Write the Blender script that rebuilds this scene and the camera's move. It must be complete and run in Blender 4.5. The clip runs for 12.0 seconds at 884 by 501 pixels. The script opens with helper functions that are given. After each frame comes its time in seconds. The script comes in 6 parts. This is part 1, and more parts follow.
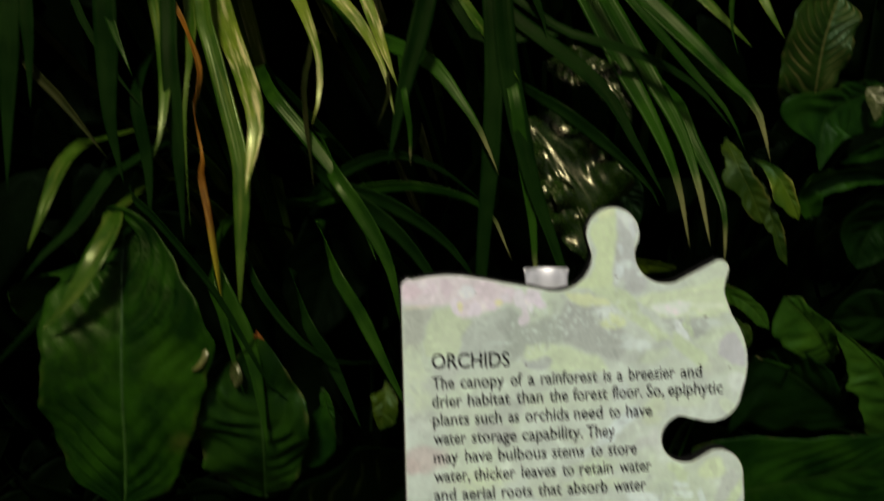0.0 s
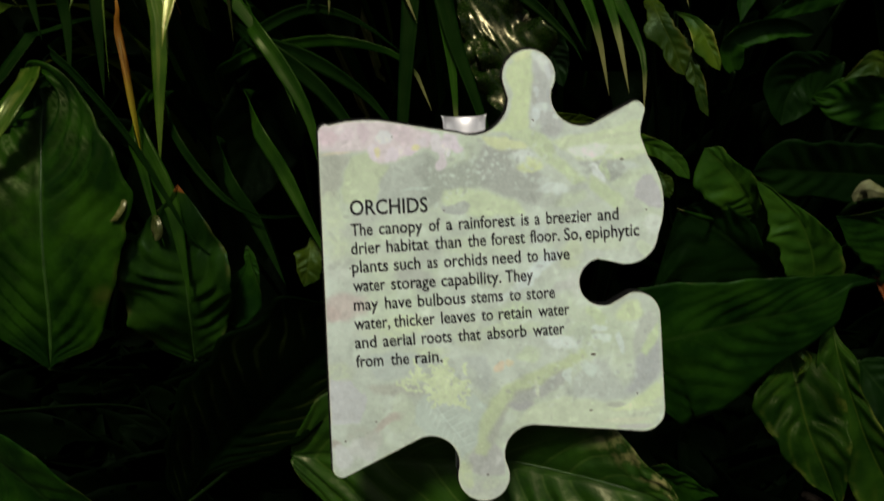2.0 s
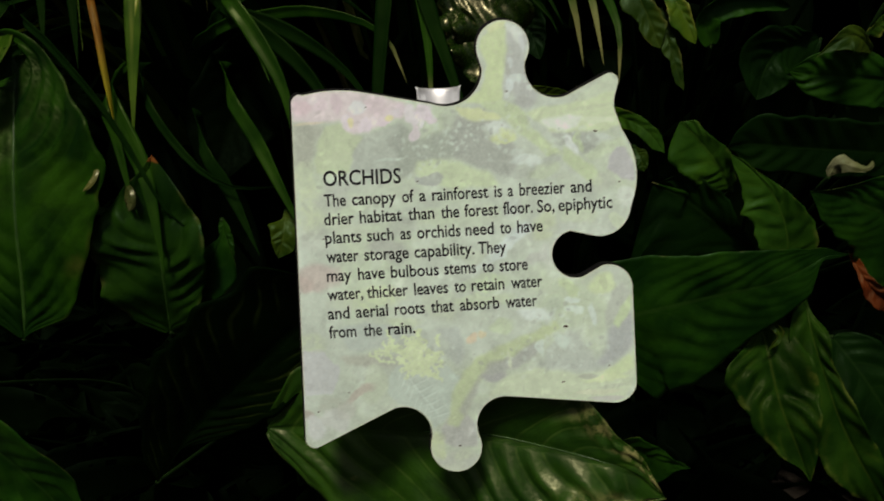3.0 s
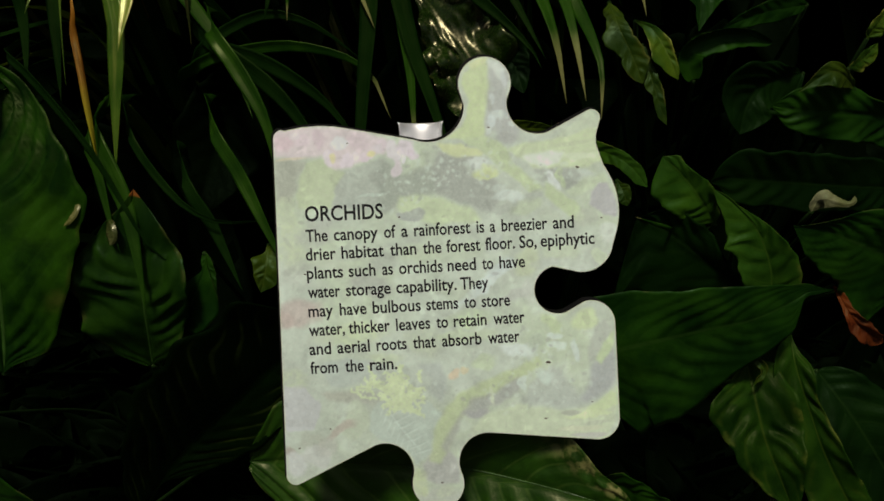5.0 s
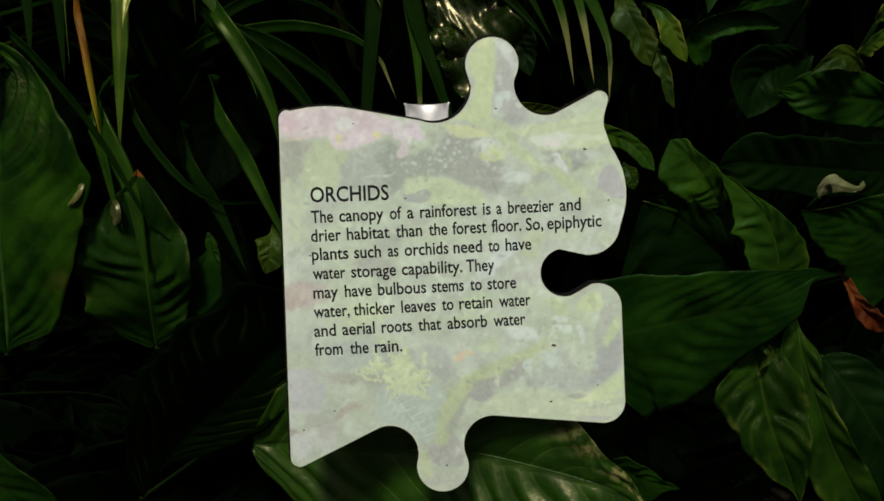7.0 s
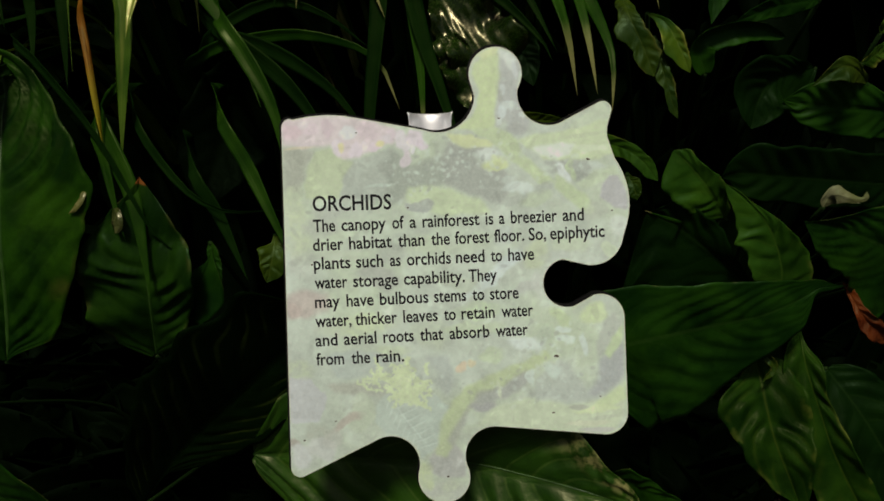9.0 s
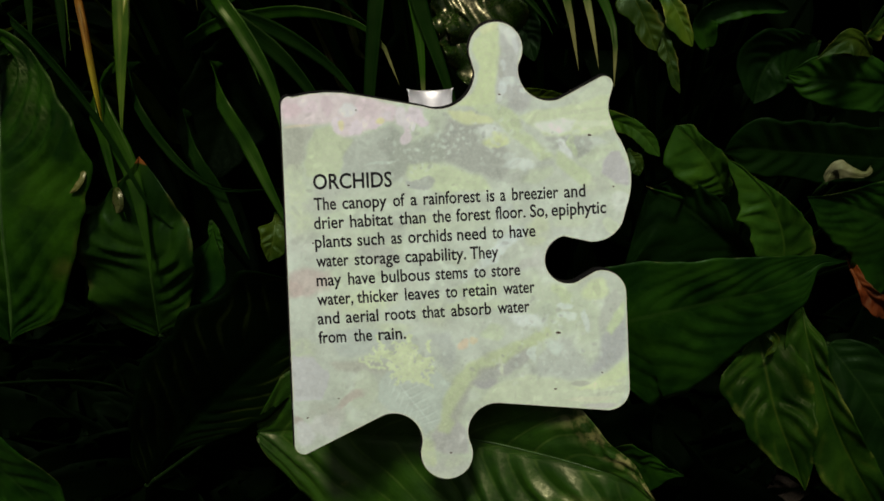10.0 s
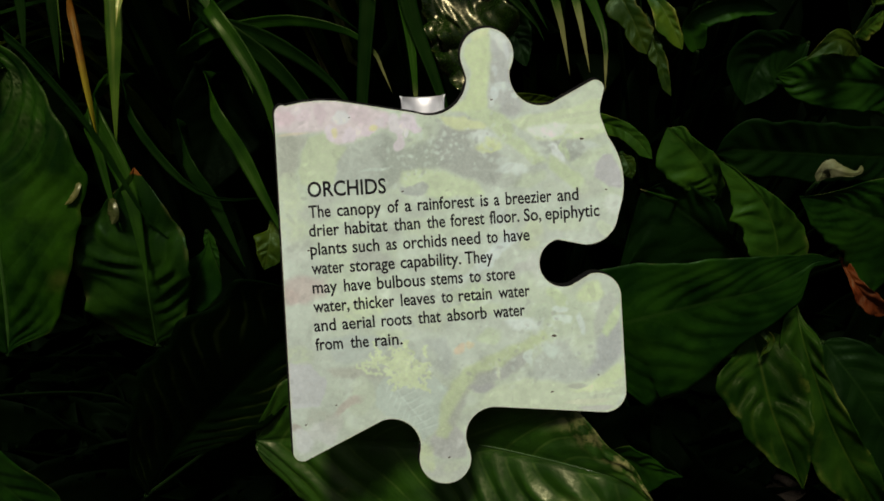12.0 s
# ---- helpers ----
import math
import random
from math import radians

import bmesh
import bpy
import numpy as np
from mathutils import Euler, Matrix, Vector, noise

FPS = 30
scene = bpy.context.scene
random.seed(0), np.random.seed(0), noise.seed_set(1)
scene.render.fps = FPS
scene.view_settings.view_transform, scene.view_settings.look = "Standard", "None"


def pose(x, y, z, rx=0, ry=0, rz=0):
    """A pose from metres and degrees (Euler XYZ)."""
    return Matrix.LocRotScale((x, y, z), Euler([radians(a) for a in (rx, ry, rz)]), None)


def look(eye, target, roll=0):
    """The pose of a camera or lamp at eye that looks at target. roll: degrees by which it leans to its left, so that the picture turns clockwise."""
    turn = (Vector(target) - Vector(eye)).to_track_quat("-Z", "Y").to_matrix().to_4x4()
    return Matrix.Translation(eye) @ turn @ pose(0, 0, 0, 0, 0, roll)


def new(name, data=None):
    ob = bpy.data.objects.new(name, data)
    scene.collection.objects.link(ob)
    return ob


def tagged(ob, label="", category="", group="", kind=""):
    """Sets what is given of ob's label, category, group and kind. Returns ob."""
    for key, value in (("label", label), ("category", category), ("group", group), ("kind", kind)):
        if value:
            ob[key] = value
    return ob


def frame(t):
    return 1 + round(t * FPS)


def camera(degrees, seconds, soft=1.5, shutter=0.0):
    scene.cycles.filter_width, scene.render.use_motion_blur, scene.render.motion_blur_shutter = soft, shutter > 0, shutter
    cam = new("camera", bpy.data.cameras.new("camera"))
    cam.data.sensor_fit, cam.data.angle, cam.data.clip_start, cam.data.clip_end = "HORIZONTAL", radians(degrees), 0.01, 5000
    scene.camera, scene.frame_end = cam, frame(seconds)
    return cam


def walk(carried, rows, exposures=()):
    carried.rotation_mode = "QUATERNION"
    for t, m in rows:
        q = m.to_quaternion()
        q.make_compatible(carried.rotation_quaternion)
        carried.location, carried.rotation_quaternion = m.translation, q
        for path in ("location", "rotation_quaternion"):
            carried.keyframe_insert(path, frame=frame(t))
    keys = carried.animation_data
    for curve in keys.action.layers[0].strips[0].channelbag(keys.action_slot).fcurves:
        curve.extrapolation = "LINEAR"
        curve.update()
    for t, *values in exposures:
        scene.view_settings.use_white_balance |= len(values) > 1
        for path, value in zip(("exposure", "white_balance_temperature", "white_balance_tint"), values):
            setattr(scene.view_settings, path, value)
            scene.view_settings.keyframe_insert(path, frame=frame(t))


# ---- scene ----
# Axes of the sign: x to its right, up along its face, and straight behind it.
LEAN = radians(30)
CENTRE = Vector((0.0, 0.0, 0.60))
FACE_UP = Vector((0.0, math.sin(LEAN), math.cos(LEAN)))
BEHIND = Vector((0.0, math.cos(LEAN), -math.sin(LEAN)))
ACROSS = Vector((1.0, 0.0, 0.0))


def spot(u, v, n):
    """The place u to the right of the sign's middle, v up its face and n behind it."""
    return CENTRE + ACROSS * u + FACE_UP * v + BEHIND * n


# ---- camera ----
cam = camera(60, 12.0, soft=1.65, shutter=1.0)
PATH = [
    (0.00, (-0.0779, -0.4810, 1.0886), (-0.1076, 0.3562, 0.5426), -2.51),
    (0.20, (-0.0691, -0.4912, 1.0698), (-0.0971, 0.3429, 0.5189), -2.42),
    (0.30, (-0.0646, -0.4962, 1.0604), (-0.0931, 0.3356, 0.5061), -2.44),
    (0.50, (-0.0558, -0.5064, 1.0416), (-0.0814, 0.3229, 0.4834), -2.30),
    (0.70, (-0.0509, -0.5119, 1.0335), (-0.0742, 0.3163, 0.4735), -2.21),
    (1.00, (-0.0435, -0.5201, 1.0212), (-0.0634, 0.3064, 0.4587), -2.07),
    (1.50, (-0.0289, -0.5321, 1.0069), (-0.0477, 0.2872, 0.4338), -2.51),
    (2.00, (-0.0149, -0.5470, 0.9870), (-0.0374, 0.2777, 0.4220), -2.82),
    (2.50, (-0.0088, -0.5596, 0.9688), (-0.0278, 0.2659, 0.4047), -2.58),
    (3.00, (0.0044, -0.5562, 0.9735), (-0.0130, 0.2605, 0.3968), -2.31),
    (3.20, (0.0071, -0.5505, 0.9839), (-0.0040, 0.2650, 0.4052), -2.29),
    (4.80, (0.0185, -0.5445, 0.9865), (0.0052, 0.2836, 0.4261), -2.05),
    (5.00, (0.0185, -0.5445, 0.9865), (0.0047, 0.2836, 0.4261), -2.07),
    (5.50, (0.0132, -0.5467, 0.9817), (0.0006, 0.2859, 0.4280), -1.92),
    (6.00, (0.0112, -0.5479, 0.9774), (-0.0028, 0.2805, 0.4175), -1.78),
    (6.50, (0.0122, -0.5468, 0.9769), (-0.0010, 0.2763, 0.4091), -1.69),
    (6.70, (0.0122, -0.5468, 0.9769), (-0.0011, 0.2753, 0.4078), -1.71),
    (8.30, (0.0158, -0.5424, 0.9829), (0.0037, 0.2805, 0.4148), -1.63),
    (8.50, (0.0158, -0.5424, 0.9829), (0.0037, 0.2819, 0.4168), -1.64),
    (9.00, (0.0111, -0.5437, 0.9771), (-0.0029, 0.2845, 0.4170), -1.48),
    (9.20, (0.0113, -0.5439, 0.9761), (-0.0048, 0.2777, 0.4062), -1.47),
    (9.50, (0.0116, -0.5442, 0.9745), (-0.0051, 0.2704, 0.3947), -1.46),
    (9.70, (0.0120, -0.5442, 0.9745), (-0.0054, 0.2698, 0.3939), -1.69),
    (10.00, (0.0126, -0.5443, 0.9745), (-0.0059, 0.2692, 0.3933), -2.04),
    (10.50, (0.0124, -0.5443, 0.9746), (-0.0076, 0.2723, 0.3978), -2.31),
    (11.00, (0.0130, -0.5465, 0.9747), (-0.0053, 0.2711, 0.3992), -2.60),
    (11.50, (0.0140, -0.5470, 0.9748), (-0.0023, 0.2704, 0.3991), -2.71),
    (12.00, (0.0151, -0.5468, 0.9760), (-0.0002, 0.2709, 0.4005), -2.86),
]
walk(cam, [(t, look(eye, target, roll)) for t, eye, target, roll in PATH])

# ---- light ----
world = bpy.data.worlds.new("world")
scene.world = world
world.use_nodes = True
wn = world.node_tree.nodes
sky = wn.new("ShaderNodeTexSky")
sky.sky_type = "NISHITA"
sky.sun_disc = False
SUN_UP, SUN_ROUND = radians(73), radians(198)
sky.sun_elevation, sky.sun_rotation = SUN_UP, SUN_ROUND
sky.air_density, sky.dust_density, sky.ozone_density = 1.0, 7.0, 0.4
world.node_tree.links.new(sky.outputs[0], wn["Background"].inputs[0])
wn["Background"].inputs[1].default_value = 0.030
sun = bpy.data.lights.new("sun", "SUN")
sun.energy, sun.angle, sun.color = 2.3, radians(9), (1.0, 0.93, 0.78)
sun_ob = new("sun", sun)
way = Vector((math.sin(SUN_ROUND) * math.cos(SUN_UP), math.cos(SUN_ROUND) * math.cos(SUN_UP), math.sin(SUN_UP)))
sun_ob.matrix_world = look(way * 5, (0, 0, 0))
scene.view_settings.exposure = 0.03


# ---- materials ----
class Net:
    """A short hand for building node materials."""

    def __init__(self, name, rough=0.5, spec=0.5, metal=0.0):
        self.mat = bpy.data.materials.new(name)
        self.mat.use_nodes = True
        self.tree = self.mat.node_tree
        self.bsdf = self.tree.nodes["Principled BSDF"]
        self.bsdf.inputs["Roughness"].default_value = rough
        self.bsdf.inputs["Specular IOR Level"].default_value = spec
        self.bsdf.inputs["Metallic"].default_value = metal

    def sheen(self, colour):
        self.bsdf.inputs["Specular Tint"].default_value = (*colour, 1.0)

    def node(self, kind, **values):
        n = self.tree.nodes.new(kind)
        for k, v in values.items():
            if k in n.inputs:
                n.inputs[k].default_value = v
        return n

    def link(self, a, b):
        self.tree.links.new(a, b)

    def coords(self, which="Object"):
        return self.node("ShaderNodeTexCoord").outputs[which]

    def noise(self, vec, scale, detail=4.0, rough=0.55, distort=0.0):
        n = self.node("ShaderNodeTexNoise", Scale=scale, Detail=detail, Roughness=rough, Distortion=distort)
        self.link(vec, n.inputs["Vector"])
        return n.outputs["Fac"]

    def span(self, fac, a, b, lo=0.0, hi=1.0):
        n = self.node("ShaderNodeMapRange")
        n.interpolation_type = "SMOOTHSTEP"
        self.link(fac, n.inputs[0])
        for i, v in zip((1, 2, 3, 4), (a, b, lo, hi)):
            n.inputs[i].default_value = v
        return n.outputs[0]

    def math(self, op, a, b=None):
        n = self.node("ShaderNodeMath")
        n.operation = op
        for i, v in enumerate((a, b)):
            if v is None:
                continue
            if isinstance(v, (int, float)):
                n.inputs[i].default_value = v
            else:
                self.link(v, n.inputs[i])
        return n.outputs[0]

    def mix(self, fac, a, b):
        n = self.node("ShaderNodeMix")
        n.data_type = "RGBA"
        for sock, v in ((n.inputs[0], fac), (n.inputs[6], a), (n.inputs[7], b)):
            if isinstance(v, tuple):
                sock.default_value = (*v, 1.0)
            elif isinstance(v, (int, float)):
                sock.default_value = v
            else:
                self.link(v, sock)
        return n.outputs[2]

    def paint(self, colour):
        if isinstance(colour, tuple):
            self.bsdf.inputs["Base Color"].default_value = (*colour, 1.0)
        else:
            self.link(colour, self.bsdf.inputs["Base Color"])

    def rough(self, fac):
        self.link(fac, self.bsdf.inputs["Roughness"])

    def bump(self, fac, strength, distance=0.001):
        n = self.node("ShaderNodeBump", Strength=strength, Distance=distance)
        self.link(fac, n.inputs["Height"])
        self.link(n.outputs[0], self.bsdf.inputs["Normal"])

    def uv(self, layer):
        n = self.node("ShaderNodeUVMap")
        n.uv_map = layer
        s = self.node("ShaderNodeSeparateXYZ")
        self.link(n.outputs[0], s.inputs[0])
        return s.outputs[0], s.outputs[1]


def leaf_material(name, deep, light, vein, vein_amount, rough, dry=(0.20, 0.15, 0.05), dry_amount=0.35, spec=0.22, edge_from=0.86, tip=None, sheen=(0.60, 1.0, 0.60), rib_amount=0.4, soft=0.10, bare=0.0, dry_glint=None, stain=None):
    """A broad leaf: pinnate veins (soft: how far they spread, bare: how far from the midrib they start), a paler
    midrib, mottling, dry spots, a far end painted with dry tan and glints, and a stain at the margin."""
    m = Net(name, rough, spec)
    m.sheen(sheen)
    obj = m.coords()
    phase, q = m.uv("vein")
    along, chance = m.uv("along")
    side = m.math("ABSOLUTE", q)
    mott = m.noise(obj, 28.0, 5.0, 0.6)
    fine = m.noise(obj, 260.0, 3.0)
    col = m.mix(m.span(mott, 0.35, 0.68), deep, light)
    wave = m.math("COSINE", m.math("MULTIPLY", phase, 2 * math.pi))
    line = m.math("MULTIPLY", m.span(wave, 1.0 - soft, 1.0), m.span(side, 0.97, 0.7))
    if bare:
        line = m.math("MULTIPLY", line, m.span(side, bare, bare + 0.25))
    line = m.math("MULTIPLY", line, m.span(mott, 0.3, 0.7, 0.25, 1.0))
    col = m.mix(m.math("MULTIPLY", line, vein_amount), col, vein)
    fine_wave = m.math("COSINE", m.math("MULTIPLY", phase, 10 * math.pi))
    col = m.mix(m.math("MULTIPLY", m.span(fine_wave, 0.5, 1.0), vein_amount * 0.08), col, vein)
    warm = (min(1.0, light[0] * 1.7), min(1.0, light[1] * 1.45), light[2])
    col = m.mix(m.math("MULTIPLY", m.span(m.noise(obj, 11.0, 4.0, 0.6), 0.48, 0.68), 0.55), col, warm)
    col = m.mix(m.math("MULTIPLY", m.span(m.noise(obj, 16.0, 5.0, 0.65, 0.6), 0.50, 0.30), 0.6), col, tuple(c * 0.45 for c in deep))
    rib = m.span(side, 0.040, 0.014)
    col = m.mix(m.math("MULTIPLY", rib, rib_amount), col, vein)
    edge = m.math("MULTIPLY", m.span(side, edge_from, 1.0), m.span(m.noise(obj, 45.0, 3.0), 0.5, 0.66))
    blot = m.span(m.noise(obj, 17.0, 6.0, 0.7), 0.70, 0.76)
    worn = m.math("MULTIPLY", m.math("MAXIMUM", edge, blot), dry_amount)
    col = m.mix(worn, col, dry)
    if stain:
        at = m.math("ABSOLUTE", m.math("SUBTRACT", m.math("ADD", along, m.math("MULTIPLY", mott, 0.12)), stain + 0.06))
        col = m.mix(m.math("MULTIPLY", m.math("MULTIPLY", m.span(at, 0.045, 0.0), m.span(q, 0.62, 0.92)), 0.7), col, dry)
    # dry tan patches, lightened to paint the glints on the creased end
    if dry_glint:
        glint_patch = m.math("MULTIPLY", m.span(along, 0.68, 0.86), m.span(side, 0.30, 0.70))
        glint_patch = m.math("MULTIPLY", glint_patch, m.span(m.noise(obj, 55.0, 4.0, 0.7), 0.42, 0.60))
        col = m.mix(m.math("MULTIPLY", glint_patch, 0.8), col, dry_glint)
    if tip:
        col = m.mix(m.span(m.math("ADD", along, m.math("MULTIPLY", mott, 0.06)), 0.985, 0.998), col, tip)
    col = m.mix(m.math("MULTIPLY", fine, 0.35), col, deep)
    m.paint(col)
    m.rough(m.span(fine, 0.3, 0.7, rough - 0.06, rough + 0.10))
    m.bump(m.math("ADD", m.math("ADD", m.math("ADD", m.math("MULTIPLY", wave, -0.35), m.math("MULTIPLY", m.noise(obj, 75.0, 3.0), 3.0)), m.math("MULTIPLY", fine_wave, 0.05)), m.math("MULTIPLY", fine, 0.35)), 0.3, 0.0008)
    return m.mat


def blade_material(name, deep, light, stripe, rough, tip=None, tip_from=0.8, spec=0.2, glow=0.45, streaks=0.35):
    """A strap leaf: fine parallel veins, paler streaks, and a tip of another colour."""
    m = Net(name, rough, spec)
    m.sheen((0.90, 1.0, 0.45))
    obj = m.coords()
    phase, q = m.uv("vein")
    along, chance = m.uv("along")
    lines = m.math("SINE", m.math("ADD", m.math("MULTIPLY", q, 15.0), m.math("MULTIPLY", chance, 40.0)))
    streak_at = m.node("ShaderNodeCombineXYZ")
    m.link(m.math("MULTIPLY", q, 1.5), streak_at.inputs[0])
    m.link(m.math("MULTIPLY", along, 3.0), streak_at.inputs[1])
    m.link(m.math("MULTIPLY", chance, 30.0), streak_at.inputs[2])
    streak = m.noise(streak_at.outputs[0], 1.6, 4.0)
    patch = m.noise(obj, 22.0, 4.0)
    col = m.mix(m.span(patch, 0.35, 0.65), deep, light)
    # paler streaks; on the pale and dried blades they also paint highlights
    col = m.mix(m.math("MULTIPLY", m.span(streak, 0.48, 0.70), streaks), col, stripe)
    col = m.mix(m.math("MULTIPLY", m.math("MULTIPLY", m.span(lines, 0.2, 1.0), m.span(streak, 0.35, 0.6)), 0.1), col, stripe)
    if tip:
        worn = m.math("ADD", along, m.math("MULTIPLY", patch, 0.16))
        col = m.mix(m.span(worn, tip_from, tip_from + 0.14), col, tip)
    m.paint(col)
    m.bump(m.math("ADD", lines, m.math("MULTIPLY", m.noise(obj, 120.0, 3.0), 2.0)), 0.10, 0.0005)
    through_leaf = m.node("ShaderNodeBsdfTranslucent")
    m.link(m.mix(0.5, col, stripe), through_leaf.inputs[0])
    both = m.node("ShaderNodeMixShader")
    both.inputs[0].default_value = glow
    m.link(m.bsdf.outputs[0], both.inputs[1])
    m.link(through_leaf.outputs[0], both.inputs[2])
    m.link(both.outputs[0], m.tree.nodes["Material Output"].inputs[0])
    return m.mat


def plain_rib(name, colour):
    """The fleshy rib along the middle of a leaf."""
    m = Net(name, 0.32, 0.3)
    n = m.noise(m.coords(), 90.0, 4.0)
    m.paint(m.mix(m.span(n, 0.3, 0.7), tuple(c * 0.55 for c in colour), colour))
    m.bump(n, 0.2, 0.0004)
    return m.mat


DEEP_LEAF = leaf_material("deep_green_leaf", (0.0030, 0.0157, 0.0011), (0.0110, 0.0443, 0.0027), (0.024, 0.060, 0.010), 0.22, 0.42, (0.10, 0.11, 0.03), 0.40, 0.09, edge_from=0.965)
UPRIGHT_LEAF = leaf_material("quilted_green_leaf", (0.0022, 0.0130, 0.0008), (0.0125, 0.048, 0.0018), (0.020, 0.060, 0.008), 0.28, 0.42, (0.060, 0.075, 0.012), 0.35, 0.10, edge_from=0.9, sheen=(0.8, 1.0, 0.4), soft=0.25, stain=0.24)
# Pale colour of a dry tip, and of highlights painted on two leaves.
GLINT_AND_DRY_TIP = leaf_material("dry_tip_and_painted_glint", (0.030, 0.042, 0.008), (0.11, 0.12, 0.04), (0.14, 0.14, 0.06), 0.3, 0.3, (0.07, 0.05, 0.02), 0.5, 0.5, sheen=(1.0, 0.95, 0.7))
TIPPED_LEAF = leaf_material("deep_green_leaf_dry_tip", (0.0036, 0.0150, 0.0012), (0.012, 0.040, 0.0026), (0.026, 0.058, 0.012), 0.22, 0.40, (0.20, 0.18, 0.06), 0.22, 0.10, tip=(0.22, 0.07, 0.015))
# Darker copy of the deep green leaf, with shade put into its colour.
SHADE_TONE_LEAF = leaf_material("shade_toned_green_leaf", (0.0016, 0.0075, 0.0006), (0.003, 0.013, 0.001), (0.012, 0.030, 0.005), 0.25, 0.48, dry_amount=0.0, spec=0.07)
FRESH_LEAF = leaf_material("fresh_green_leaf", (0.009, 0.024, 0.0012), (0.031, 0.054, 0.003), (0.060, 0.080, 0.012), 0.3, 0.42, (0.12, 0.11, 0.025), 0.5, 0.12, edge_from=0.7)
MOTTLED_LEAF = leaf_material("mottled_yellowing_leaf", (0.0041, 0.0177, 0.0014), (0.0142, 0.0425, 0.0030), (0.055, 0.076, 0.009), 0.22, 0.42, (0.11, 0.13, 0.020), 0.6, 0.06, edge_from=0.74, sheen=(0.9, 1.0, 0.5), soft=0.6, bare=0.25, rib_amount=0.3)
PALE_LEAF = leaf_material("dull_pale_leaf", (0.0112, 0.0403, 0.0025), (0.0246, 0.0717, 0.0050), (0.050, 0.095, 0.012), 0.3, 0.5, (0.10, 0.10, 0.02), 0.5, 0.08, edge_from=0.8)
OLIVE_LEAF = leaf_material("striped_olive_leaf", (0.006, 0.020, 0.002), (0.014, 0.034, 0.003), (0.20, 0.18, 0.06), 0.5, 0.36, spec=0.15, soft=0.7, bare=0.15)
GLOSS_LEAF = leaf_material("shiny_leaf", (0.003, 0.011, 0.001), (0.010, 0.028, 0.002), (0.03, 0.04, 0.008), 0.15, 0.24, (0.12, 0.12, 0.03), 0.3, 0.9, sheen=(1.0, 0.90, 0.55))
RIBBED_LEAF = leaf_material("glossy_ribbed_leaf", (0.007, 0.030, 0.0020), (0.018, 0.059, 0.0037), (0.08, 0.125, 0.025), 0.5, 0.36, (0.20, 0.19, 0.06), 0.25, 0.4, edge_from=0.86, dry_glint=(0.32, 0.29, 0.11), sheen=(1.0, 0.98, 0.6), rib_amount=0.1)
RED_LEAF = leaf_material("dying_red_leaf", (0.045, 0.006, 0.002), (0.12, 0.026, 0.004), (0.10, 0.03, 0.006), 0.4, 0.55, (0.12, 0.06, 0.02), 0.4)
YELLOW_LEAF = leaf_material("yellow_green_leaf", (0.012, 0.042, 0.0012), (0.050, 0.090, 0.004), (0.11, 0.14, 0.012), 0.3, 0.45, (0.30, 0.30, 0.05), 0.85, edge_from=0.55)
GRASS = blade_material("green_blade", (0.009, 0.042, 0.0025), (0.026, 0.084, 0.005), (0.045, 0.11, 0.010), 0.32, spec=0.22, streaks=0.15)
# Lighter, glossier copy of the green blade; sunlight is put into its colour.
GRASS_LIT = blade_material("lit_tone_glossy_blade", (0.026, 0.085, 0.004), (0.070, 0.15, 0.010), (0.30, 0.32, 0.06), 0.26, spec=0.6)
GRASS_TIP = blade_material("green_blade_dry_tip", (0.009, 0.044, 0.003), (0.025, 0.088, 0.005), (0.045, 0.11, 0.010), 0.36, (0.26, 0.26, 0.09), 0.84, spec=0.15, streaks=0.15)
# Pale blade whose cream stripe colour doubles as painted highlights.
GRASS_PALE = blade_material("highlight_toned_pale_blade", (0.080, 0.160, 0.008), (0.22, 0.29, 0.024), (0.92, 0.80, 0.36), 0.24, spec=1.0, glow=0.4, streaks=0.8)
# Darker copy of the green blade for blades set back; shade is in its colour.
GRASS_SHADE_TONE = blade_material("shade_toned_green_blade", (0.004, 0.019, 0.002), (0.009, 0.032, 0.004), (0.016, 0.042, 0.006), 0.45, spec=0.05)
DULL_BLADE = blade_material("faded_brown_blade", (0.014, 0.022, 0.004), (0.030, 0.034, 0.008), (0.08, 0.075, 0.025), 0.45, spec=0.05)
DRY_BLADE = blade_material("dried_orange_blade", (0.14, 0.042, 0.003), (0.36, 0.14, 0.010), (0.80, 0.50, 0.11), 0.28, (0.50, 0.44, 0.03), 0.80, spec=0.7, streaks=0.6)
# Pale-veined leaf whose base colour carries the shade of the leaves above it.
VEINED_LEAF = leaf_material("shade_toned_leaf_with_pale_veins", (0.0006, 0.0028, 0.0003), (0.0010, 0.0046, 0.0004), (0.022, 0.034, 0.005), 0.8, 0.5, dry_amount=0.0, spec=0.03, rib_amount=0.0, soft=0.4, bare=0.28)
RIB = plain_rib("pale_midrib", (0.030, 0.078, 0.012))
STALK = blade_material("green_stalk", (0.010, 0.028, 0.006), (0.016, 0.042, 0.009), (0.03, 0.06, 0.016), 0.45)
# Near-black leaf for the thicket: deep shade is put into its colour.
UNDER = leaf_material("shade_toned_undergrowth_leaf", (0.0005, 0.0018, 0.0003), (0.0008, 0.0028, 0.0004), (0.0016, 0.004, 0.0008), 0.4, 0.6, dry_amount=0.0, spec=0.02, rib_amount=0.2)
SPATHE = leaf_material("creamy_white_spathe", (0.0975, 0.1050, 0.0375), (0.2550, 0.2550, 0.1500), (0.38, 0.40, 0.20), 0.3, 0.5, (0.20, 0.22, 0.06), 0.6)


